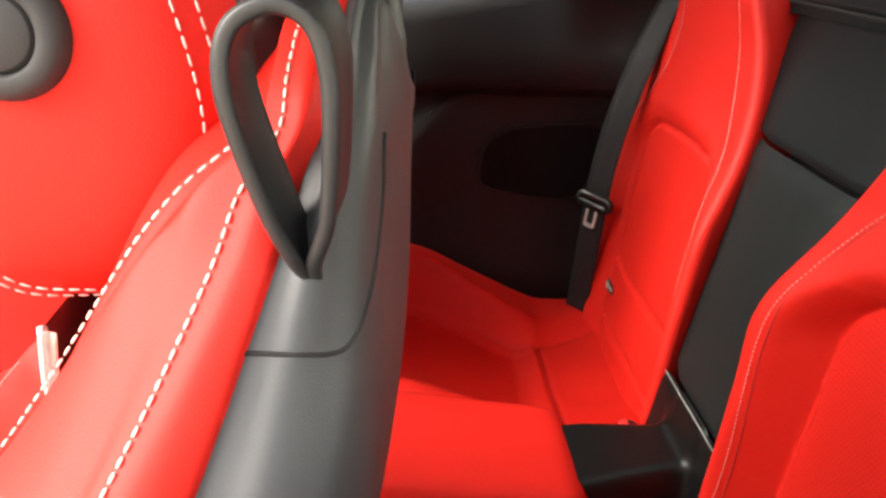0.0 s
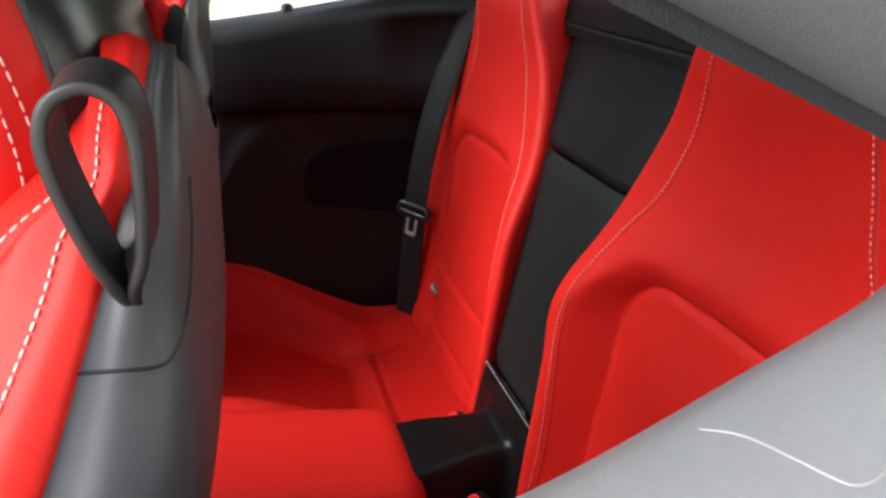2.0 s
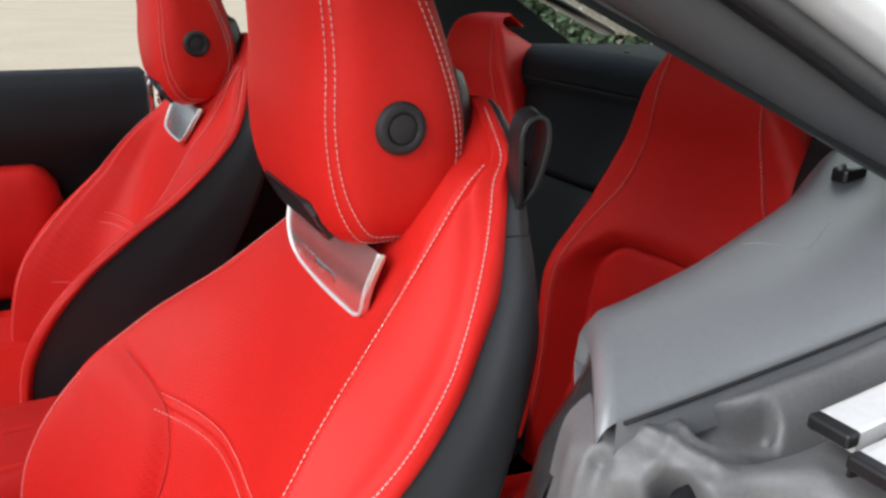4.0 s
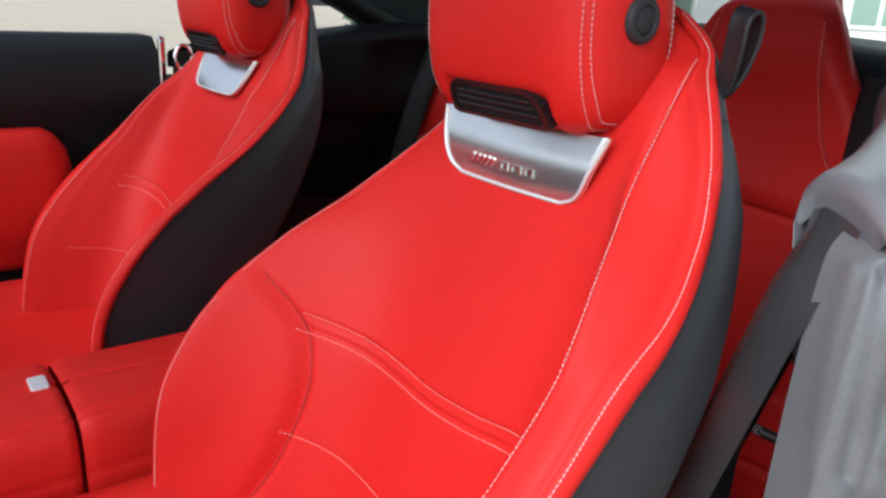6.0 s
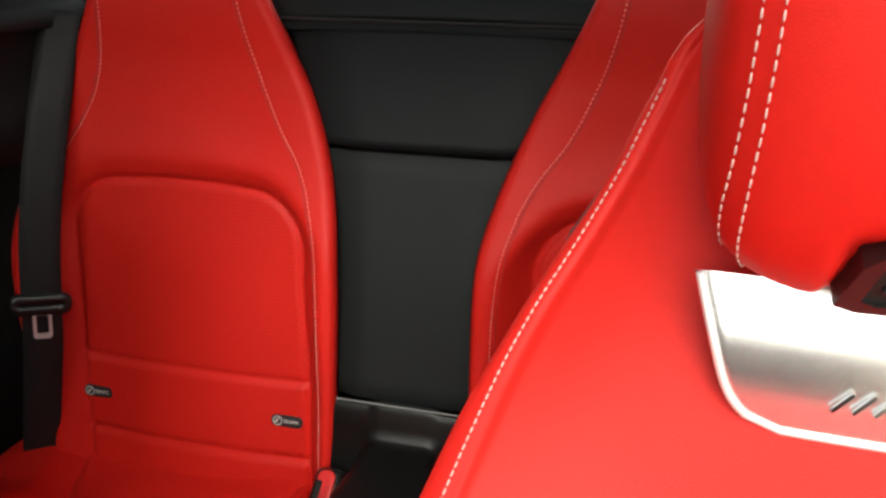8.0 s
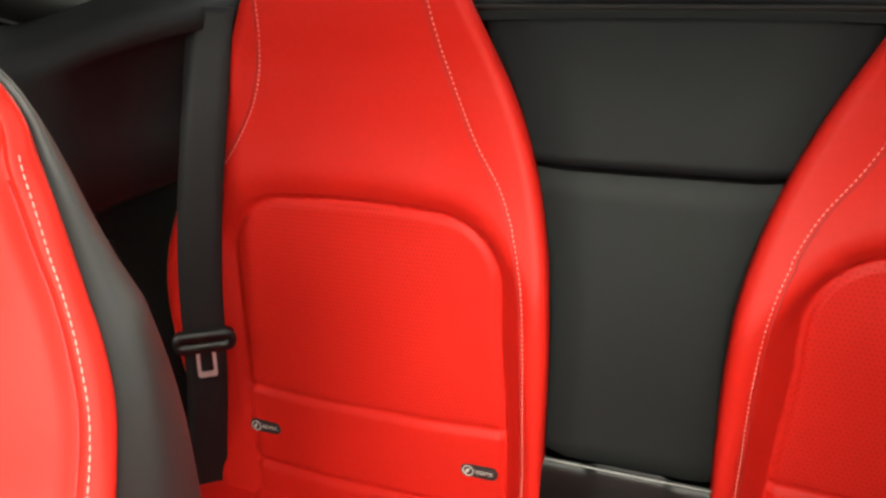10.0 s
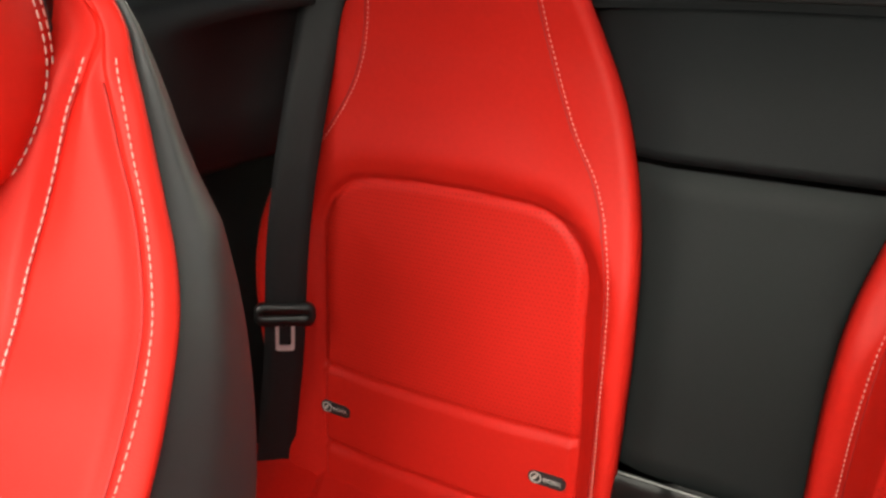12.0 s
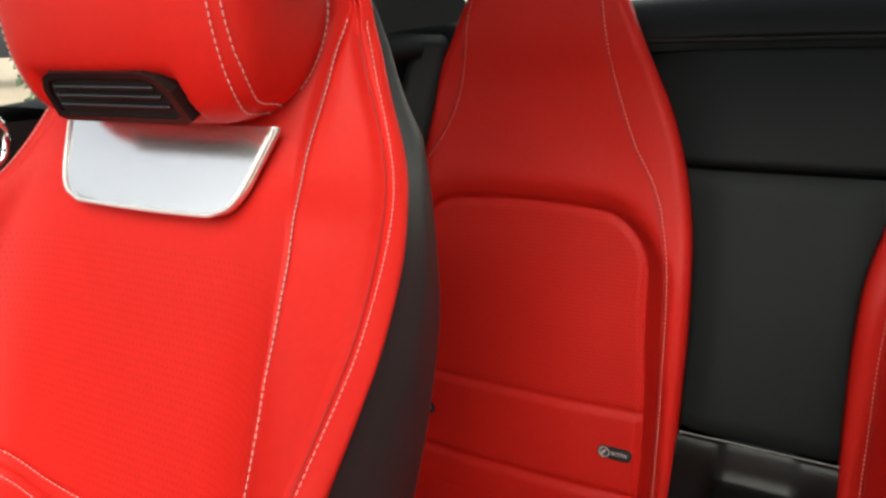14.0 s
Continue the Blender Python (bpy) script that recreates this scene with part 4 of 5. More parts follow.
    if strap:
        # belt guide loop on the outer shoulder
        loop = spline([(-0.024, -0.368, 0.982), (0.000, -0.3685, 0.991), (0.0115, -0.3700, 1.000), (0.0165, -0.3735, 1.016), (0.022, -0.3785, 1.040), (0.0235, -0.3795, 1.054), (0.024, -0.3760, 1.0635), (0.024, -0.3675, 1.0675), (0.024, -0.3600, 1.0640), (0.0235, -0.3568, 1.054), (0.022, -0.3570, 1.040), (0.0165, -0.3600, 1.016), (0.0115, -0.3650, 1.000), (0.000, -0.3660, 0.991), (-0.024, -0.3655, 0.982)], 84)
        rows = []
        for i, p in enumerate(loop):
            d = (loop[min(i + 1, 84)] - loop[max(i - 1, 0)]).normalized()
            wv = Vector((1, -0.12 * step(0.985, 1.02, p.z), -0.20))
            wv = (wv - d * wv.dot(d)).normalized()
            nn = d.cross(wv).normalized()
            c = p + Vector((0.138, 0, 0.005 * step(1.02, 0.99, p.z)))
            k = 0.86 + 0.14 * step(0.985, 1.025, p.z)
            rows.append([c + wv * a * k * 0.9 + nn * b - off for a, b in ((-0.0108, -0.0011), (-0.0098, -0.0021), (-0.0080, -0.0016), (0.0080, -0.0016), (0.0098, -0.0021), (0.0108, -0.0011), (0.0108, 0.0011), (0.0098, 0.0021), (0.0080, 0.0016), (-0.0080, 0.0016), (-0.0098, 0.0021), (-0.0108, 0.0011))])
        mesh_object("belt_guide_strap", *capped(rows), STRAP, seat, "looped black leather belt guide strap")
        line = []
        for p in spline([(-0.390, 0.9775, 0), (-0.381, 0.9772, 0), (-0.3714, 0.9765, 0), (-0.3640, 0.9740, 0), (-0.3595, 0.9735, 0), (-0.3565, 0.9760, 0), (-0.3538, 0.981, 0), (-0.3515, 0.9885, 0), (-0.3492, 1.0035, 0), (-0.3480, 1.018, 0), (-0.3478, 1.026, 0)], 60):
            half = shell_half(p.y, 1)
            k = min(range(62), key=lambda i: abs(half[i].y + off.y - p.x))
            line.append(half[k] + Vector((0.0002, 0, 0)))
        line = [sum(line[max(0, i - 2):i + 3], Vector()) / len(line[max(0, i - 2):i + 3]) for i in range(len(line))]
        mesh_object("shell_joint", *tube(line, 0.0007, 6), GROOVE, seat, "thin joint round the strap cover")
    return seat


front_seat(0.369, "red leather front seat with black shell, aluminium plate and belt strap", True)
front_seat(-0.367, "red leather front seat with dark shell and plain aluminium plate", False)

# ---- car body round the seats ----
tagged(part("floor", box((1.36, 2.6, 0.04), (0, -0.55, 0.23), 0.004, 1), CARPET, None), "black carpeted car floor", "floor", kind="structure")
tagged(part("bulkhead", box((1.20, 0.03, 0.80), (0, 0.20, 0.62), 0.004, 1, (-13, 0, 0)), TRIM, None), "black bulkhead behind the rear seats", "wall", kind="structure")
tagged(part("underbody", box((1.50, 4.2, 0.06), (0, -0.6, 0.175), 0.01, 1), PLASTIC, None), "dark underside of the car body", "floor", kind="structure")
for x, y in ((-0.70, 0.85), (0.70, 0.85), (-0.70, -2.0), (0.70, -2.0)):
    w = thing("wheel", "black tyre on a dark alloy wheel, standing on the concrete", "wheel", "wheels", at=(x, y, 0.33))
    prof = [(0.21, -0.10), (0.29, -0.115), (0.325, -0.10), (0.33, 0), (0.325, 0.10), (0.29, 0.115), (0.21, 0.10)]
    mesh_object("tyre", *grid([[(o, r * math.cos(t), r * math.sin(t)) for t in (2 * math.pi * j / 40 for j in range(41))] for r, o in prof]), RUBBER, w)
    mesh_object("rim", *capped([[(o, r * math.cos(t), r * math.sin(t)) for t in (2 * math.pi * j / 40 for j in range(40))] for r, o in ((0.21, -0.10), (0.05, -0.06), (0.05, 0.06), (0.21, 0.10))]), PLASTIC, w)

# parcel shelf with its rolled front edge
shelf = thing("parcel_shelf", "black parcel shelf under the rear window", "parcel shelf", kind="structure", at=(0, 0.3, 1.0))
prof = [(0.098, 0.984), (0.102, 0.992), (0.100, 0.999), (0.102, 1.006), (0.110, 1.022), (0.125, 1.036), (0.145, 1.044), (0.170, 1.0475), (0.25, 1.047), (0.45, 1.042), (0.62, 1.035)]
rows = [[(x, p.y - 0.3, p.z - 1.0 - 0.016 * (abs(x) / 0.3) ** 2 * 0.6) for x in [0.62 * (j - 20) / 20 for j in range(41)]] for p in spline([(0, a, b) for a, b in prof], 50)]
mesh_object("shelf_top", *grid(rows), NAVY, shelf)
v, f = tube([(0.0, -0.122, 0.038), (0.0, -0.122, 0.0515)], 0.006, 12)
mesh_object("pin", v, f, PLASTIC, shelf, "small black pin")
part("seam_strip", box((0.50, 0.004, 0.004), (0, -0.2, -0.007), 0.001, 1), GROOVE, shelf)


JOINT = [(0.591, -0.205), (0.6, -0.197), (0.614, -0.192), (0.625, -0.188), (0.63, -0.184), (0.629, -0.175), (0.621, -0.157), (0.605, -0.121)]


def side_trim(s):
    """One rear side: trim top, inner wall, pillar, rail. s is 1 on the open side."""
    top = thing("quarter_trim", "grained side trim beside the rear seat, open side coloured lighter as lit", "trim panel", "side trims", "structure", at=(s * 0.65, 0, 0.9))
    off = Vector((s * 0.65, 0, 0.9))
    edge = [(-0.356, 0.614), (-0.33, 0.609), (-0.30, 0.602), (-0.24, 0.588), (-0.17, 0.566), (-0.10, 0.538), (-0.04, 0.508), (0.02, 0.478), (0.08, 0.452), (0.16, 0.44), (0.30, 0.44)]
    rows = []
    for p in spline([(0, a, b) for a, b in edge], 60):
        y, xi = p.y, p.z - (0.011 * step(-0.04, -0.20, p.y) if s > 0 else 0)
        zt = 0.952 + 0.052 * step(-0.40, 0.20, y) if s > 0 else 0.948 + 0.058 * step(-0.40, 0.05, y)
        xo = 0.702 if s > 0 else 0.728
        xw = xi + (0.018 * step(-0.10, 0.0, y) if s < 0 else 0.0)
        lo = 0.0 if s > 0 else 0.036
        row = [(0.642, y, 0.830 - lo), (xw + 0.4 * (0.642 - xw), y, 0.838 - lo), (xw + 0.008, y, 0.862 - lo), (xw + 0.003, y, 0.90 - 0.5 * lo), (xw, y, zt - 0.032), (xi, y, zt - 0.028), (xi + 0.002, y, zt - 0.014), (xi + 0.010, y, zt - 0.004), (xi + 0.022, y, zt)]
        row += [(xi + 0.022 + (xo - xi - 0.022) * k / 10, y, zt + 0.006 * math.sin(math.pi * k / 10) - 0.016 * (k / 10) ** 2) for k in range(1, 11)]
        row += [(xo + 0.004, y, zt - 0.022), (xo + 0.004, y, zt - 0.05)]
        sh = 1 - step(-0.36, -0.10, y)
        rows.append([Vector((s * a, b - 0.70 * max(0, a - 0.612) * sh, c)) - off for a, b, c in row])
    # Same trim both sides: coloured lighter on the lit open side, near-black opposite.
    mesh_object("trim_top", *grid(rows), TRIM_LIT if s > 0 else TRIM, top)
    if s > 0:
        front = rows[0]
        fr = [[p + Vector((0, -0.014 * math.sin(math.pi / 2 * k / 6), -0.0)) + (Vector((0, 0, -0.016)) * (1 - math.cos(math.pi / 2 * k / 6))) for p in front[:-1]] for k in range(7)]
        fr.append([Vector((p.x, p.y + 0.006, p.z - 0.02)) for p in fr[-1]])
        fr = [[Vector((p.x, p.y, max(p.z, 0.0215 * step(0.665, 0.69, p.x + off.x) - 0.2 * step(0.69, 0.665, p.x + off.x)))) for p in r] for r in fr]
        mesh_object("front_cap", *grid(fr), TRIM_LIT, top)
    line = JOINT if s > 0 else JOINT[3:]

    def over(x, y):
        y0 = y
        for i in range(12):
            y0 = y + 0.70 * max(0, x - 0.612) * (1 - step(-0.36, -0.10, y0))
        xi = table([(a, b) for a, b in edge], y0)[0] - (0.011 * step(-0.04, -0.20, y0) if s > 0 else 0)
        zt = 0.952 + 0.052 * step(-0.40, 0.20, y0) if s > 0 else 0.948 + 0.058 * step(-0.40, 0.05, y0)
        k = min(1, max(0, (x - xi - 0.022) / ((0.702 if s > 0 else 0.728) - xi - 0.022)))
        return Vector((s * x, y, zt + 0.006 * math.sin(math.pi * k) - 0.016 * k * k + 0.0002)) - off
    mesh_object("cover_joint", *tube([over(p.x, p.y) for p in spline([(a, b, 0) for a, b in line], 40)], 0.0004, 6), EDGE if s > 0 else GROOVE, top, "fine joint round the belt outlet cover")
    # inner wall with armrest swell and speaker
    wall = thing("rear_side_panel", "black rear side panel with a dark speaker grille", "side panel", "side panels", "structure", at=(s * 0.62, 0, 0.6))
    off2 = Vector((s * 0.62, 0, 0.6))
    rows = []
    for i in range(57):
        z = 0.26 + (0.655 if s > 0 else 0.68) * i / 56
        row = []
        for j in range(61):
            y = (-0.46 if s < 0 else -0.33) + (0.66 if s < 0 else 0.53) * j / 60
            line_z = 0.828 - 0.10 * (max(0, -0.17 - y) / 0.16) ** 2
            d = z - line_z
            x = 0.626 + 0.012 * step(0.0, 0.012, d) + 0.010 * step(0.35, 0.26, z) - 0.014 * step(0.62, 0.42, z)
            x += 0.006 * math.exp(-((d / 0.005) ** 2))
            row.append(Vector((s * x, y, z)) - off2)
        rows.append(row)
    mesh_object("panel_skin", *grid(rows), SIDE, wall)
    line = []
    for i in range(41):
        y = -0.30 + 0.48 * i / 40
        line.append(Vector((s * 0.6305, y, 0.828 - 0.10 * (max(0, -0.17 - y) / 0.16) ** 2)) - off2)
    mesh_object("panel_seam", *tube(line, 0.0016, 6), GROOVE, wall, "dark seam along the panel")
    gr = [(-0.210, 0.647), (-0.205, 0.690), (-0.190, 0.716), (-0.154, 0.733), (-0.08, 0.740), (-0.010, 0.739), (0.010, 0.730), (0.014, 0.712), (-0.004, 0.650), (-0.018, 0.615), (-0.034, 0.603), (-0.062, 0.600), (-0.13, 0.610), (-0.185, 0.623), (-0.203, 0.632)]
    m = Matrix(((0, 0, -s, s * 0.6255), (1, 0, 0, 0), (0, 1, 0, 0), (0, 0, 0, 1)))
    m = Matrix.Translation(-off2) @ m
    bm = bmesh.new()
    ring(bm, [(a + (a + 0.10) * 0.05, b + (b - 0.67) * 0.07) for a, b in gr], gr, m, 0.006)
    part("grille_rim", bm, SIDE, wall)
    part("speaker_grille", prism(gr, m, 0.004, 0.0015), GRILLE, wall, "dark oval speaker grille")
    # rail from the roof down to the rear pillar
    rail = thing("roof_rail", "dark grey roof rail running down to the rear pillar", "roof rail", "roof rails", "structure", at=(s * 0.6, -0.3, 1.1))
    off3 = Vector((s * 0.6, -0.3, 1.1))
    spine = spline([(0.47, -1.60, 1.275), (0.50, -1.25, 1.335), (0.525, -0.90, 1.315), (0.555, -0.60, 1.235), (0.575, -0.40, 1.165), (0.588, -0.25, 1.098), (0.596, -0.14, 1.046), (0.606, -0.02, 0.992), (0.612, 0.08, 0.955)], 60)
    def strip(name, sec, mat, lb=""):
        mesh_object(name, *capped([[Vector((s * (p.x + 0.72 * a), p.y + 0.2 * b, p.z + 0.72 * b)) - off3 for a, b in sec] for p in spine]), mat, rail, lb)

    # Open side's cover is coloured lighter for daylight, the far one near-black.
    strip("rail_cover", [(-0.036, 0.032), (-0.030, 0.014), (-0.018, 0.003), (-0.002, -0.002), (0.010, 0.0), (0.021, 0.005), (0.031, 0.013), (0.038, 0.023), (0.041, 0.035), (0.041, 0.050), (0.022, 0.064), (-0.010, 0.070), (-0.034, 0.055)], RAIL_LIT if s > 0 else TRIM, "smooth charcoal padded cover")
    strip("door_seal", [(0.040, 0.040), (0.046, 0.034), (0.056, 0.036), (0.064, 0.046), (0.064, 0.064), (0.040, 0.064)], PLASTIC, "black rubber door seal")
    mesh_object("seal_bead", *tube([Vector((s * (p.x + 0.049), p.y, p.z + 0.038)) - off3 for p in spine], 0.008, 10), RUBBER, rail, "grey rubber bead")
    mesh_object("lip", *tube([Vector((s * (p.x - 0.004), p.y, p.z + 0.001)) - off3 for p in spine], 0.0036, 8), ROLL, rail, "thin grey lip")
    rows = [[Vector((s * (p.x + a), p.y, p.z + b)) - off3 for a, b in ((0.053, 0.044), (0.070, 0.050), (0.078, 0.068), (0.056, 0.092), (0.0, 0.11), (0.0, 0.07))] for p in spine]
    rows = rows if s > 0 else rows[:44]
    mesh_object("outer_skin", *capped(rows), PAINT, rail, "silver painted roof edge")
    # rear pillar inside
    pil = thing("rear_pillar_trim", "dark cloth-covered rear pillar trim", "pillar trim", "pillars", "structure", at=(s * 0.6, 0.2, 1.1))
    off4 = Vector((s * 0.6, 0.2, 1.1))
    rows = []
    for i in range(21):
        t = i / 20
        z = 0.96 + 0.36 * t
        y0, y1 = 0.06 - 0.80 * t - 0.02, 0.62 - 0.66 * t
        rows.append([Vector((s * (0.63 - 0.11 * t + 0.02 * math.sin(math.pi * j / 12)), y0 + (y1 - y0) * j / 12, z)) - off4 for j in range(13)])
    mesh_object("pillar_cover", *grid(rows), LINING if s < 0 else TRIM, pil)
    # outer flank of the car
    fl = thing("body_side", "silver painted rear flank of the car", "car body", "body sides", "structure", at=(s * 0.8, 0.5, 0.5))
    off5 = Vector((s * 0.8, 0.5, 0.5))
    rows = []
    for i in range(25):
        z = 0.20 + 0.68 * i / 24
        x = 0.86 + 0.05 * math.sin(math.pi * min(1, (z - 0.2) / 0.75)) - 0.11 * step(0.75, 0.93, z)
        rows.append([Vector((s * x, y, z)) - off5 for y in ([-0.36, -0.2, 0.0, 0.3, 0.7, 1.1, 1.4] if s > 0 else [-2.4, -1.6, -0.9, -0.36, 0.0, 0.3, 0.7, 1.1, 1.4])])
    rows.append([p + Vector((-s * 0.06, 0, 0.006)) for p in rows[-1]])
    mesh_object("flank_skin", *grid(rows), PAINT, fl)


for s in (-1, 1):
    side_trim(s)

# roof, glass
roof = thing("ceiling", "grey cloth headlining of the car roof", "ceiling", kind="structure", at=(0, -0.7, 1.3))
rows = []
for i in range(25):
    y = -1.55 + 1.55 * i / 24
    zr = table([(-1.55, 1.285), (-1.2, 1.36), (-0.8, 1.375), (-0.4, 1.345), (-0.1, 1.29), (0.0, 1.26)], y)[0]
    rows.append([(x, y + 0.7, zr - 1.3 - 0.05 * (x / 0.5) ** 2) for x in [0.56 * (j - 10) / 10 for j in range(21)]])
v, f = grid(rows)
# Opening and glass panel are unseen, added to bring daylight onto the seats.
solid = [q for q in f if not all(abs(v[i][0]) < 0.45 and -1.34 < v[i][1] - 0.7 < -0.46 for i in q)]
open_part = [q for q in f if q not in set(solid)]
mesh_object("headlining", v, solid, LINING, roof)
mesh_object("roof_skin", [(p[0], p[1], p[2] + 0.035) for p in v], solid, PAINT, roof, "silver painted roof")
used = sorted({i for q in open_part for i in q})
back = {o: n for n, o in enumerate(used)}
mesh_object("added_roof_pane", [(v[i][0], v[i][1], v[i][2] + 0.02) for i in used], [tuple(back[i] for i in q) for q in open_part], roof_glass, roof, "unseen tinted glass roof panel, added to let daylight in")


def pane(name, label, corners):
    """A thin sheet of glass between four corners, slightly bowed."""
    a, b, c, d = [Vector(q) for q in corners]
    rows = [[a.lerp(b, i / 8).lerp(d.lerp(c, i / 8), j / 8) for i in range(9)] for j in range(9)]
    ob = mesh_object(name, *grid(rows), glass)
    ob.visible_shadow = False
    return tagged(ob, label, "window", kind="structure")


pane("window_1", "clear rear window with a slight green tint", ((-0.60, 0.64, 1.032), (0.60, 0.64, 1.032), (0.48, 0.0, 1.27), (-0.48, 0.0, 1.27)))
pane("window_2", "clear windscreen", ((-0.66, -2.15, 0.98), (0.66, -2.15, 0.98), (0.50, -1.56, 1.29), (-0.50, -1.56, 1.29)))
sealed = thing("rear_window_seal", "black band round the rear window", "seal", kind="structure", at=(0, 0.3, 1.1))
for s in (-1, 1):
    mesh_object("seal", *tube([(s * (0.60 - 0.12 * t), 0.63 - 0.64 * t - 0.3, 1.036 + 0.235 * t - 1.1) for t in (0, 0.25, 0.5, 0.75, 1)], 0.03, 8, flat=0.35), PLASTIC, sealed)

# dashboard closes the front
dash = thing("dashboard", "black leather dashboard below the windscreen", "dashboard", kind="structure", at=(0, -1.9, 0.8))
prof = spline([(0, -1.45, 0.45), (0, -1.50, 0.70), (0, -1.56, 0.86), (0, -1.66, 0.94), (0, -1.85, 0.97), (0, -2.15, 0.975), (0, -2.3, 0.9), (0, -2.35, 0.3)], 40)
mesh_object("dash_top", *grid([[(x, p.y + 1.9, p.z - 0.8) for x in (-0.70, -0.4, 0, 0.4, 0.70)] for p in prof]), TRIM, dash)

# ---- far door ----
door = thing("door_1", "closed black front door with red leather armrest", "car door", kind="structure", at=(-0.7, -1.1, 0.5))
off = Vector((-0.7, -1.1, 0.5))
rows = []
for i in range(31):
    z = 0.28 + 0.682 * i / 30
    row = []
    for j in range(41):
        y = -1.85 + 1.38 * j / 40
        x = -0.695 + 0.022 * math.sin(math.pi * step(0.75, 0.96, z)) - 0.03 * step(0.93, 0.965, z) + 0.02 * step(0.62, 0.35, z)
        row.append(Vector((x, y, z)) - off)
    rows.append(row)
rows.append([p + Vector((-0.10, 0, 0.0)) for p in rows[-1]])
mesh_object("door_skin", *grid(rows), TRIM, door)
rows = []
for j in range(61):
    y = -1.75 + 1.105 * j / 60
    e = min(1, (y + 1.75) / 0.06, (-0.645 - y) / 0.06)
    e = math.sqrt(max(0, 1 - (1 - max(0, e)) ** 2))
    zc = 0.664 + 0.010 * step(-0.7, -1.2, y)
    ring_pts = []
    for k in range(48):
        a = 2 * math.pi * k / 48
        c, si = math.cos(a), math.sin(a)
        z = zc + (0.132 * e + 0.002) * math.copysign(abs(si) ** 0.55, si)
        x = -0.675 + (0.060 * e + 0.002) * math.copysign(abs(c) ** 0.45, c)
        x -= 0.016 * math.exp(-(((z - 0.640) / 0.012) ** 2)) * e * (c > 0) + 0.020 * e * step(0.64, 0.56, z) * (c > 0)
        ring_pts.append(Vector((x, y, z)) - off)
    rows.append(ring_pts)
mesh_object("armrest", *capped(rows), RED, door, "red leather door armrest with a grip groove")
part("edge_trim", box((0.012, 0.014, 0.10), (0.036, 0.628, 0.416), 0.004, 2), CHROME, door, "chrome strip at the door's edge")
# belt outlet ring beside the far front seat
rg = thing("belt_guide_ring", "chrome belt guide ring beside the front seat", "belt guide", at=(-0.60, -0.45, 0.93))
v, f = tube([(0.0, 0.016 * math.cos(t), 0.024 * math.sin(t)) for t in (2 * math.pi * j / 24 for j in range(24))], 0.004, 8, loop=True)
mesh_object("ring", v, f, CHROME, rg)

# ---- centre console with armrest ----
con = thing("centre_console", "red leather centre armrest box between the front seats", "armrest", at=(0, -0.8, 0.25))
off = Vector((0, -0.8, 0.25))


def armrest(y0, y1, name):
    rows = []
    n = 30
    for i in range(n + 1):
        y = y0 + (y1 - y0) * i / n
        e = min(i, n - i) / n * abs(y1 - y0)
        r = 0.004 * (1 - math.sqrt(max(0, 1 - (1 - min(1, e / 0.004)) ** 2)))
        key = [(0.096, 0.490), (0.098, 0.530), (0.096, 0.572), (0.089, 0.595), (0.078, 0.604), (0.055, 0.6075), (0.025, 0.610), (0, 0.611)]
        half = spline([(a - r, 0, b - r) for a, b in key], 56)
        row = []
        for p in half:
            z = p.z - 0.003 * math.exp(-(((p.x - 0.076) / 0.003) ** 2)) - 0.0035 * math.exp(-((p.x / 0.003) ** 2))
            x = p.x - 0.0025 * math.exp(-(((p.z - 0.540) / 0.003) ** 2))
            row.append(Vector((x, y, z)))
        rows.append([p - off for p in row] + [Vector((-p.x, p.y, p.z)) - off for p in reversed(row[:-1])])
    return mesh_object(name, *grid(rows), RED, con, "red leather lid")


armrest(-0.55, -0.8185, "lid")
armrest(-0.8235, -1.00, "lid")
part("console_body", box((0.184, 0.60, 0.245), (0, 0.02, 0.1375), 0.012), RED, con, "red lower console")
part("lid_gap", box((0.189, 0.40, 0.010), (0, 0.03, 0.243), 0.002, 1), GROOVE, con)
part("release_catch", prism(rounded(0.020, 0.034, 0.004), Matrix.Translation(Vector((-0.008, -0.842, 0.6095)) - off) @ pose(0, 0, 0, 0, 0, 90), 0.004, 0.0015), SATIN, con, "silver release catch")

# ---- post at the open side: front face, seal sheet, sill strips ----
post = thing("door_post", "black post with crumpled grey sealing sheet below the side trim", "door post", kind="structure", at=(0.7, -0.42, 0.6))
off = Vector((0.7, -0.42, 0.6))
rows = []
for i in range(41):
    z = 0.24 + 0.69 * i / 40
    k = min(0.080, max(0.0, 0.27 * (0.895 - z)))
    rows.append([Vector((0.612 - k + a, -0.366 - 0.03 * step(0.94, 0.85, z) + b - 0.62 * max(0, a), z)) - off for a, b in ((-0.006, 0.16), (-0.006, 0.05), (-0.003, 0.016), (0.004, 0.004), (0.018, 0.0), (0.040, 0.0), (0.058, 0.0))])
mesh_object("inner_cap", *grid(rows), CAP, post, "glossy dark grey post cap")
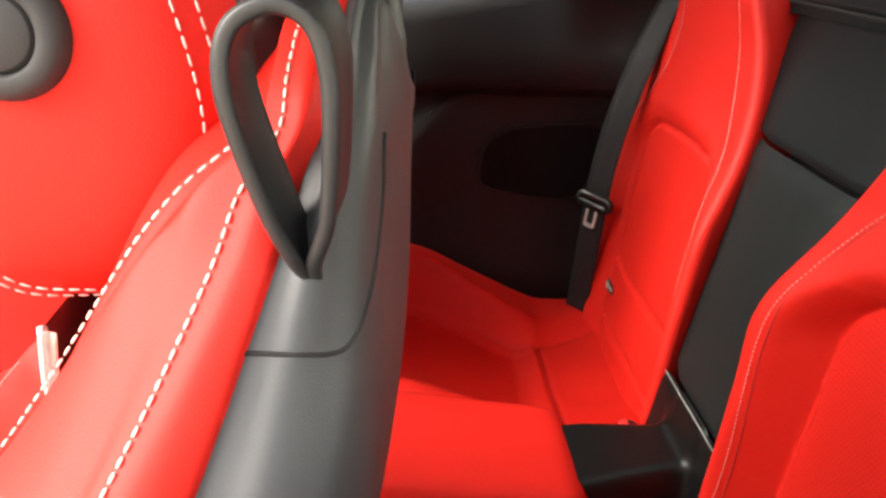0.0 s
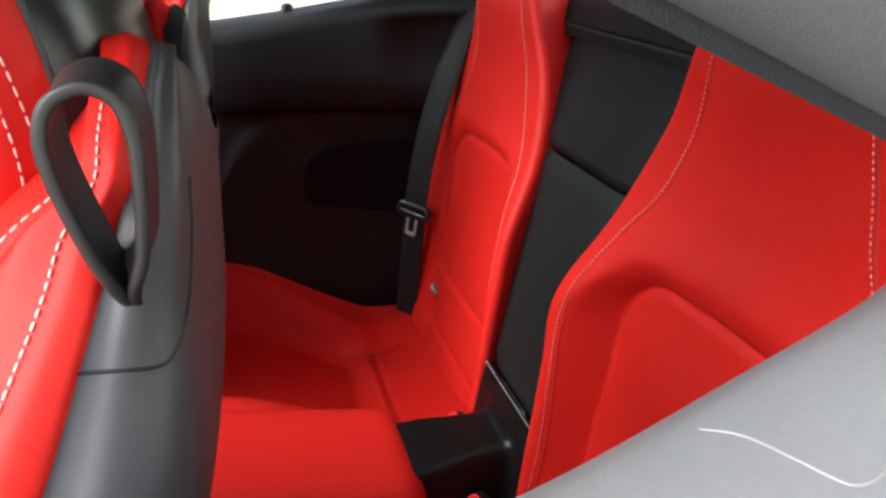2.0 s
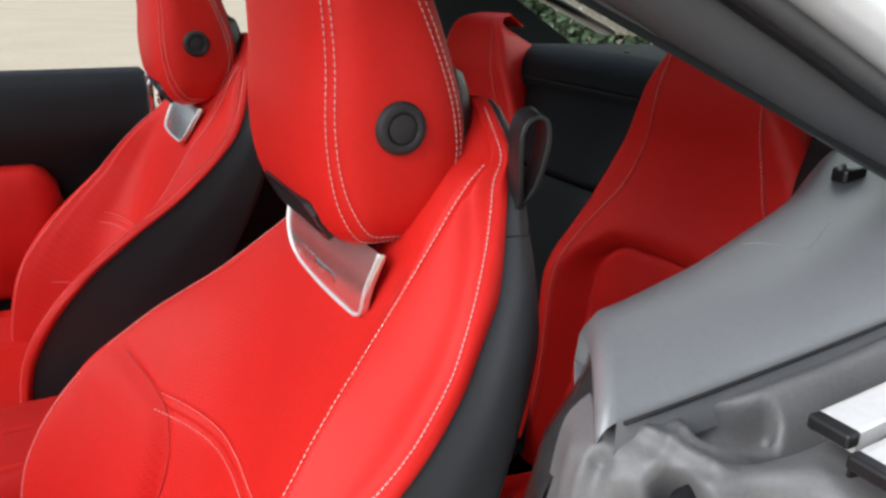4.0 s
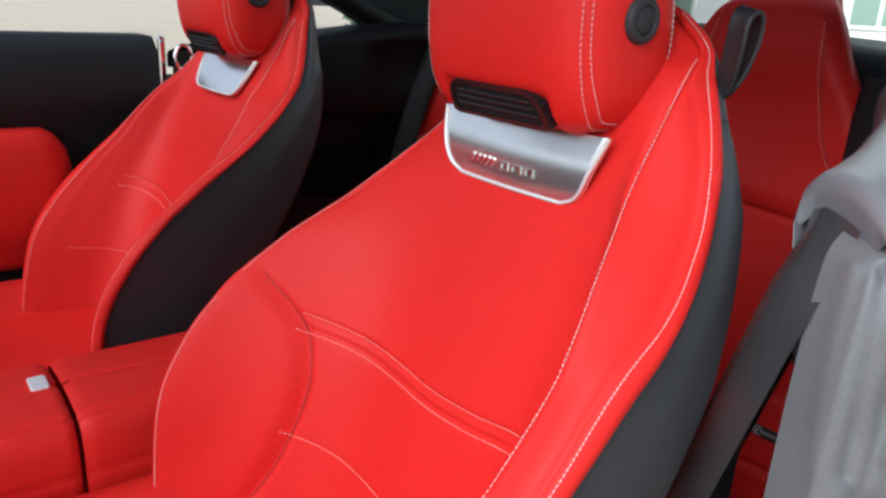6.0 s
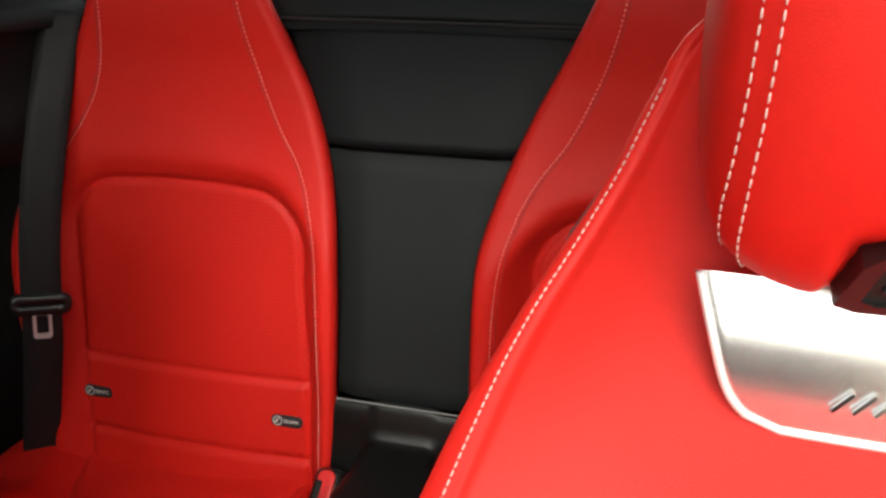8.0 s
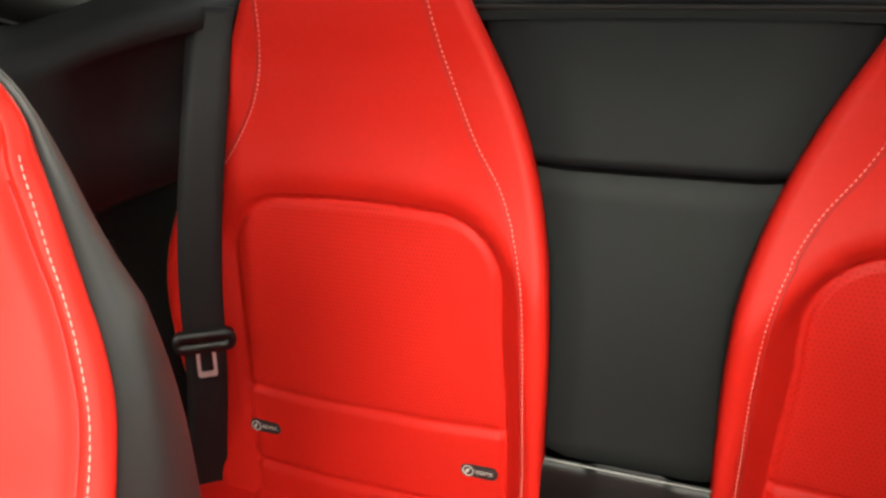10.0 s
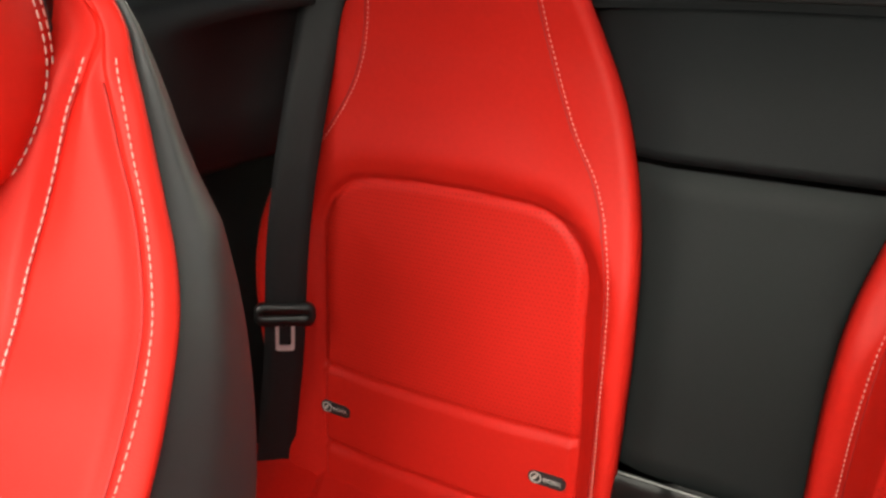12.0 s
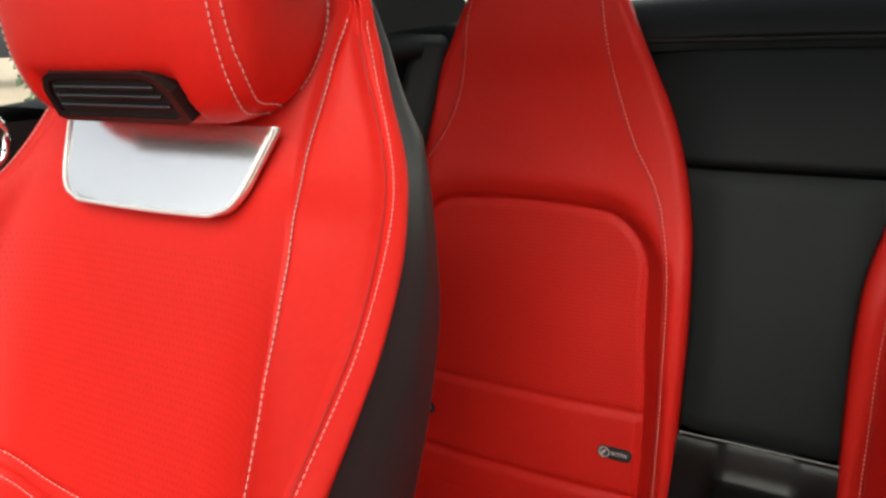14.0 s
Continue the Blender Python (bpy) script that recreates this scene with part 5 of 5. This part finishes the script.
# folds of the sheet: from, to, width, height (below 0 a dent)
FOLDS = [
    ((0.738, -0.408, 0.902), (0.800, -0.388, 0.848), 0.0105, -0.050),
    ((0.716, -0.365, 0.919), (0.724, -0.326, 0.916), 0.0105, -0.036),
    ((0.706, -0.398, 0.918), (0.744, -0.384, 0.914), 0.0060, 0.007),
    ((0.722, -0.405, 0.908), (0.714, -0.372, 0.922), 0.0050, 0.007),
    ((0.752, -0.395, 0.906), (0.775, -0.345, 0.916), 0.0130, 0.010),
    ((0.775, -0.380, 0.904), (0.820, -0.352, 0.882), 0.0150, -0.012),
    ((0.799, -0.345, 0.910), (0.840, -0.330, 0.890), 0.0130, 0.007),
    ((0.702, -0.428, 0.906), (0.712, -0.440, 0.760), 0.0060, -0.010),
    ((0.680, -0.428, 0.895), (0.690, -0.442, 0.760), 0.0090, 0.006),
    ((0.728, -0.424, 0.885), (0.724, -0.430, 0.700), 0.0110, -0.016),
    ((0.752, -0.425, 0.850), (0.760, -0.420, 0.600), 0.0140, 0.008),
]
rows = []
# along the waist, over the top edge, then down the front
fall = spline([(0, 0.40, 0.918), (0, 0.15, 0.918), (0, -0.05, 0.918), (0, -0.20, 0.918), (0, -0.30, 0.920), (0, -0.38, 0.922), (0, -0.424, 0.913), (0, -0.440, 0.885), (0, -0.448, 0.80), (0, -0.452, 0.66), (0, -0.455, 0.48), (0, -0.46, 0.26)], 400)
run = 0.0
for i, bend in enumerate(fall):
    run += (bend - fall[i - 1]).length if i else 0
    top = step(0.86, 0.905, bend.z)
    row = []
    for j in range(91):
        w = j / 90
        x = 0.655 + 0.235 * w
        o = max(0.0, (x - 0.696) / 0.194)
        q = Vector((x * 15, run * 8, 1.7))
        b = 0.016 * noise.noise(q * 0.8) + 0.012 * abs(noise.noise(q * 1.9 + Vector((3, 1, 0)))) + 0.006 * abs(noise.noise(q * 3.4))
        fade = step(0.0, 0.20, o) * (1 - 0.5 * top)
        y = bend.y + 0.150 * o ** 1.15 - b * fade + 0.45 * max(0.0, 0.696 - x)
        z = bend.z + 0.052 * step(-0.40, 0.20, bend.y) * top - 0.5 * b * fade - 0.012 * o
        # padded lip at the trim and the slot beside it, closing towards the front
        z += 0.009 * top * math.exp(-(((x - 0.716) / 0.009) ** 2)) * step(-0.40, -0.30, y)
        z -= 0.034 * top * math.exp(-(((x - 0.739) / 0.010) ** 2)) * step(-0.385, -0.32, y)
        p = Vector((x, y, z))
        push = 0.0
        for n, (a, c, r, d) in enumerate(FOLDS):
            a, c = Vector(a), Vector(c)
            t = min(1.0, max(0.0, (p - a).dot(c - a) / (c - a).length_squared))
            push += d * math.exp(-((p - a.lerp(c, t)).length / r) ** (4 if n < 2 else 2))
        row.append(p + Vector((0.30, -0.50, 0.80)) * push - off)
    rows.append(row)
mesh_object("seal_sheet", *grid(rows), FILM, post, "crumpled grey sealing sheet")
# Added black body stands for the dark inside of the sheet's opening.
rows = []
way = spline([(0.7325, -0.4030, 0.899), (0.7420, -0.3930, 0.883), (0.7520, -0.3830, 0.867), (0.7700, -0.3760, 0.853), (0.7900, -0.3690, 0.836)], 24)
for i, p in enumerate(way):
    d = (way[min(i + 1, 24)] - way[max(i - 1, 0)]).normalized()
    up = Vector((0.30, -0.50, 0.80))
    up = (up - d * up.dot(d)).normalized()
    k = math.sqrt(max(0.04, 1 - max(0.0, 1 - i / 4) ** 2))
    rows.append([p + d.cross(up) * 0.0165 * k * math.cos(a) + up * (0.004 + 0.0050 * k * math.sin(a)) - off for a in (2 * math.pi * j / 14 for j in range(14))])
mesh_object("hole_shade", *capped(rows), GRILLE, post, "black foam filler in the sheet's slot")
line = []
for i in range(40):
    y = -0.352 + 0.65 * i / 39
    line.append(Vector((0.7075, y - 0.0655 * (1 - step(-0.36, -0.10, y)), 0.929 + 0.052 * step(-0.40, 0.20, y))) - off)
mesh_object("edge_seam", *tube(line, 0.0013, 8), GROOVE, post, "dark seam under the trim edge")
for x, z, w, ys, mat, lb in ((0.7690, 0.9400, 0.023, -0.327, SATIN, "satin silver waist strip"), (0.7830, 0.9310, 0.006, -0.333, GROOVE, "dark gap"), (0.8120, 0.9360, 0.050, -0.335, SATIN, "satin silver waist strip")):
    if mat is SATIN:
        part("end_cap", box((w + 0.002, 0.010, 0.009), Vector((x, ys - 0.0035, z - 0.0048 + 0.052 * step(-0.40, 0.20, ys))) - off, 0.002, 2), PLASTIC, post, "black rubber end cap")
    rows = []
    for i in range(46):
        y = ys + 0.9 * (i / 45) ** 1.6
        k = min(1, 0.25 + 0.75 * (y - ys) / 0.05) if mat is not SATIN else 1
        zz = z + 0.052 * step(-0.40, 0.20, y) - 0.006 * (1 - k)
        rows.append([Vector((x + a * w * k, y, zz + b)) - off for a, b in ((-0.5, -0.014), (-0.5, -0.0008), (-0.42, 0.0), (0.42, -0.0008), (0.5, -0.0018), (0.5, -0.014))])
    mesh_object("sill_strip", *capped(rows), mat, post, lb, smooth=False)

# ---- outside ----
house = thing("building", "white rendered building with green-tinted window panes", "building", at=(0, 16, 0))
part("wall", box((44, 6, 12), (0, 3, 6), 0, 1), RENDERED, house)
for i in range(-7, 8):
    for k in range(3):
        win = part("window", box((2.0, 0.10, 2.0), (i * 2.9 - 0.6, -0.02, 1.9 + 3.3 * k), 0.02, 1), RENDERED, house, "white window frame")
        for q in (-1, 0, 1):
            for w in (-0.48, 0.48):
                part("pane", box((0.54, 0.06, 0.84), (i * 2.9 - 0.6 + q * 0.64, -0.06, 1.9 + 3.3 * k + w), 0, 1), PANE, win)


def tree(x, y, h, seed):
    rnd = random.Random(seed)
    t = thing("tree", "dark green leafy tree at the edge of the yard", "tree", "trees", at=(x, y, 0))
    v, f = [], []
    trunk = [(Vector((0, 0, 0)), 0.22), (Vector((0.1, 0.05, h * 0.3)), 0.17), (Vector((-0.05, 0.1, h * 0.6)), 0.10), (Vector((0.1, 0, h * 0.85)), 0.04)]
    rows = [[c + Vector((r * math.cos(a), r * math.sin(a), 0)) for a in (2 * math.pi * j / 8 for j in range(8))] for c, r in trunk]
    v, f = capped(rows)
    limbs = []
    for i in range(7):
        a = rnd.uniform(0, 6.28)
        z = h * rnd.uniform(0.25, 0.6)
        e = Vector((math.cos(a), math.sin(a), 0.6)) * h * rnd.uniform(0.2, 0.36) + Vector((0, 0, z))
        limbs.append(e)
        tv, tf = tube([Vector((0, 0, z)), Vector((0, 0, z)).lerp(e, 0.5) + Vector((0, 0, 0.1)), e], 0.05, 6)
        k = len(v)
        v += tv
        f += [tuple(i + k for i in q) for q in tf]
    mesh_object("trunk", v, f, BARK, t)
    v, f = [], []
    for i in range(2600):
        c = rnd.choice(limbs + [Vector((0, 0, h * 0.8)), Vector((0, 0, h * 0.55))])
        p = c + Vector((rnd.gauss(0, 1), rnd.gauss(0, 1), rnd.gauss(0, 0.8))) * h * 0.13
        if p.z < 0.4:
            continue
        n = Vector((rnd.gauss(0, 1), rnd.gauss(0, 1), rnd.gauss(0, 1))).normalized()
        a = n.orthogonal().normalized() * rnd.uniform(0.10, 0.24)
        b = n.cross(a) * 0.6
        k = len(v)
        v += [p - a, p + b, p + a, p - b]
        f.append((k, k + 1, k + 2, k + 3))
    mesh_object("crown", v, f, LEAF, t)


for i, (x, y, h) in enumerate(((-10, 11, 5.2), (-13, 9, 6.0), (-16, 12, 6.4), (-12.5, 13, 5.5), (-19, 8, 6.2))):
    tree(x, y, h, i + 3)

hedge = thing("hedge", "dense dark green hedge at the edge of the concrete yard", "hedge", at=(-9.2, 7.9, 0))
rnd = random.Random(21)
v, f = [], []
for i in range(9000):
    w = rnd.uniform(-1, 1)
    z = 1.9 * rnd.random() ** 0.8 * (0.86 + 0.14 * noise.noise(Vector((w * 5, 2, 0))))
    d = rnd.gauss(0, 0.34) * (1.1 - 0.25 * z)
    p = Vector((1.75 * w + 0.74 * d, 1.9 * w - 0.68 * d, z))
    n = Vector((rnd.gauss(0, 1), rnd.gauss(0, 1), rnd.gauss(0, 1))).normalized()
    a = n.orthogonal().normalized() * rnd.uniform(0.05, 0.11)
    b = n.cross(a) * 0.6
    k = len(v)
    v += [p - a, p + b, p + a, p - b]
    f.append((k, k + 1, k + 2, k + 3))
mesh_object("foliage", v, f, LEAF, hedge)
for i in range(12):
    w = -0.95 + 1.9 * i / 11
    mesh_object("stem", *tube([Vector((1.75 * w, 1.9 * w, h)) + Vector((rnd.gauss(0, 0.04), rnd.gauss(0, 0.04), 0)) for h in (-0.02, 0.5, 1.0, 1.4)], 0.03, 6), BARK, hedge)

# ---- small fittings ----
knob = thing("lock_knob", "small black door lock knob on the side trim", "knob", at=(-0.640, -0.215, 0.962))
mesh_object("knob_body", *capped([[(r * math.cos(t), r * math.sin(t), h) for t in (2 * math.pi * j / 20 for j in range(20))] for r, h in ((0.010, 0), (0.011, 0.008), (0.011, 0.018), (0.008, 0.023), (0.003, 0.024))]), PLASTIC, knob)
clip = thing("belt_clip", "small black clip on the side trim", "clip", at=(0.548, -0.024, 0.985))
part("clip_body", box((0.018, 0.030, 0.016), (0, 0, 0.008), 0.004, 2), PLASTIC, clip)
part("clip_pin", box((0.005, 0.010, 0.006), (0, -0.012, 0.016), 0.002, 1), EDGE, clip)
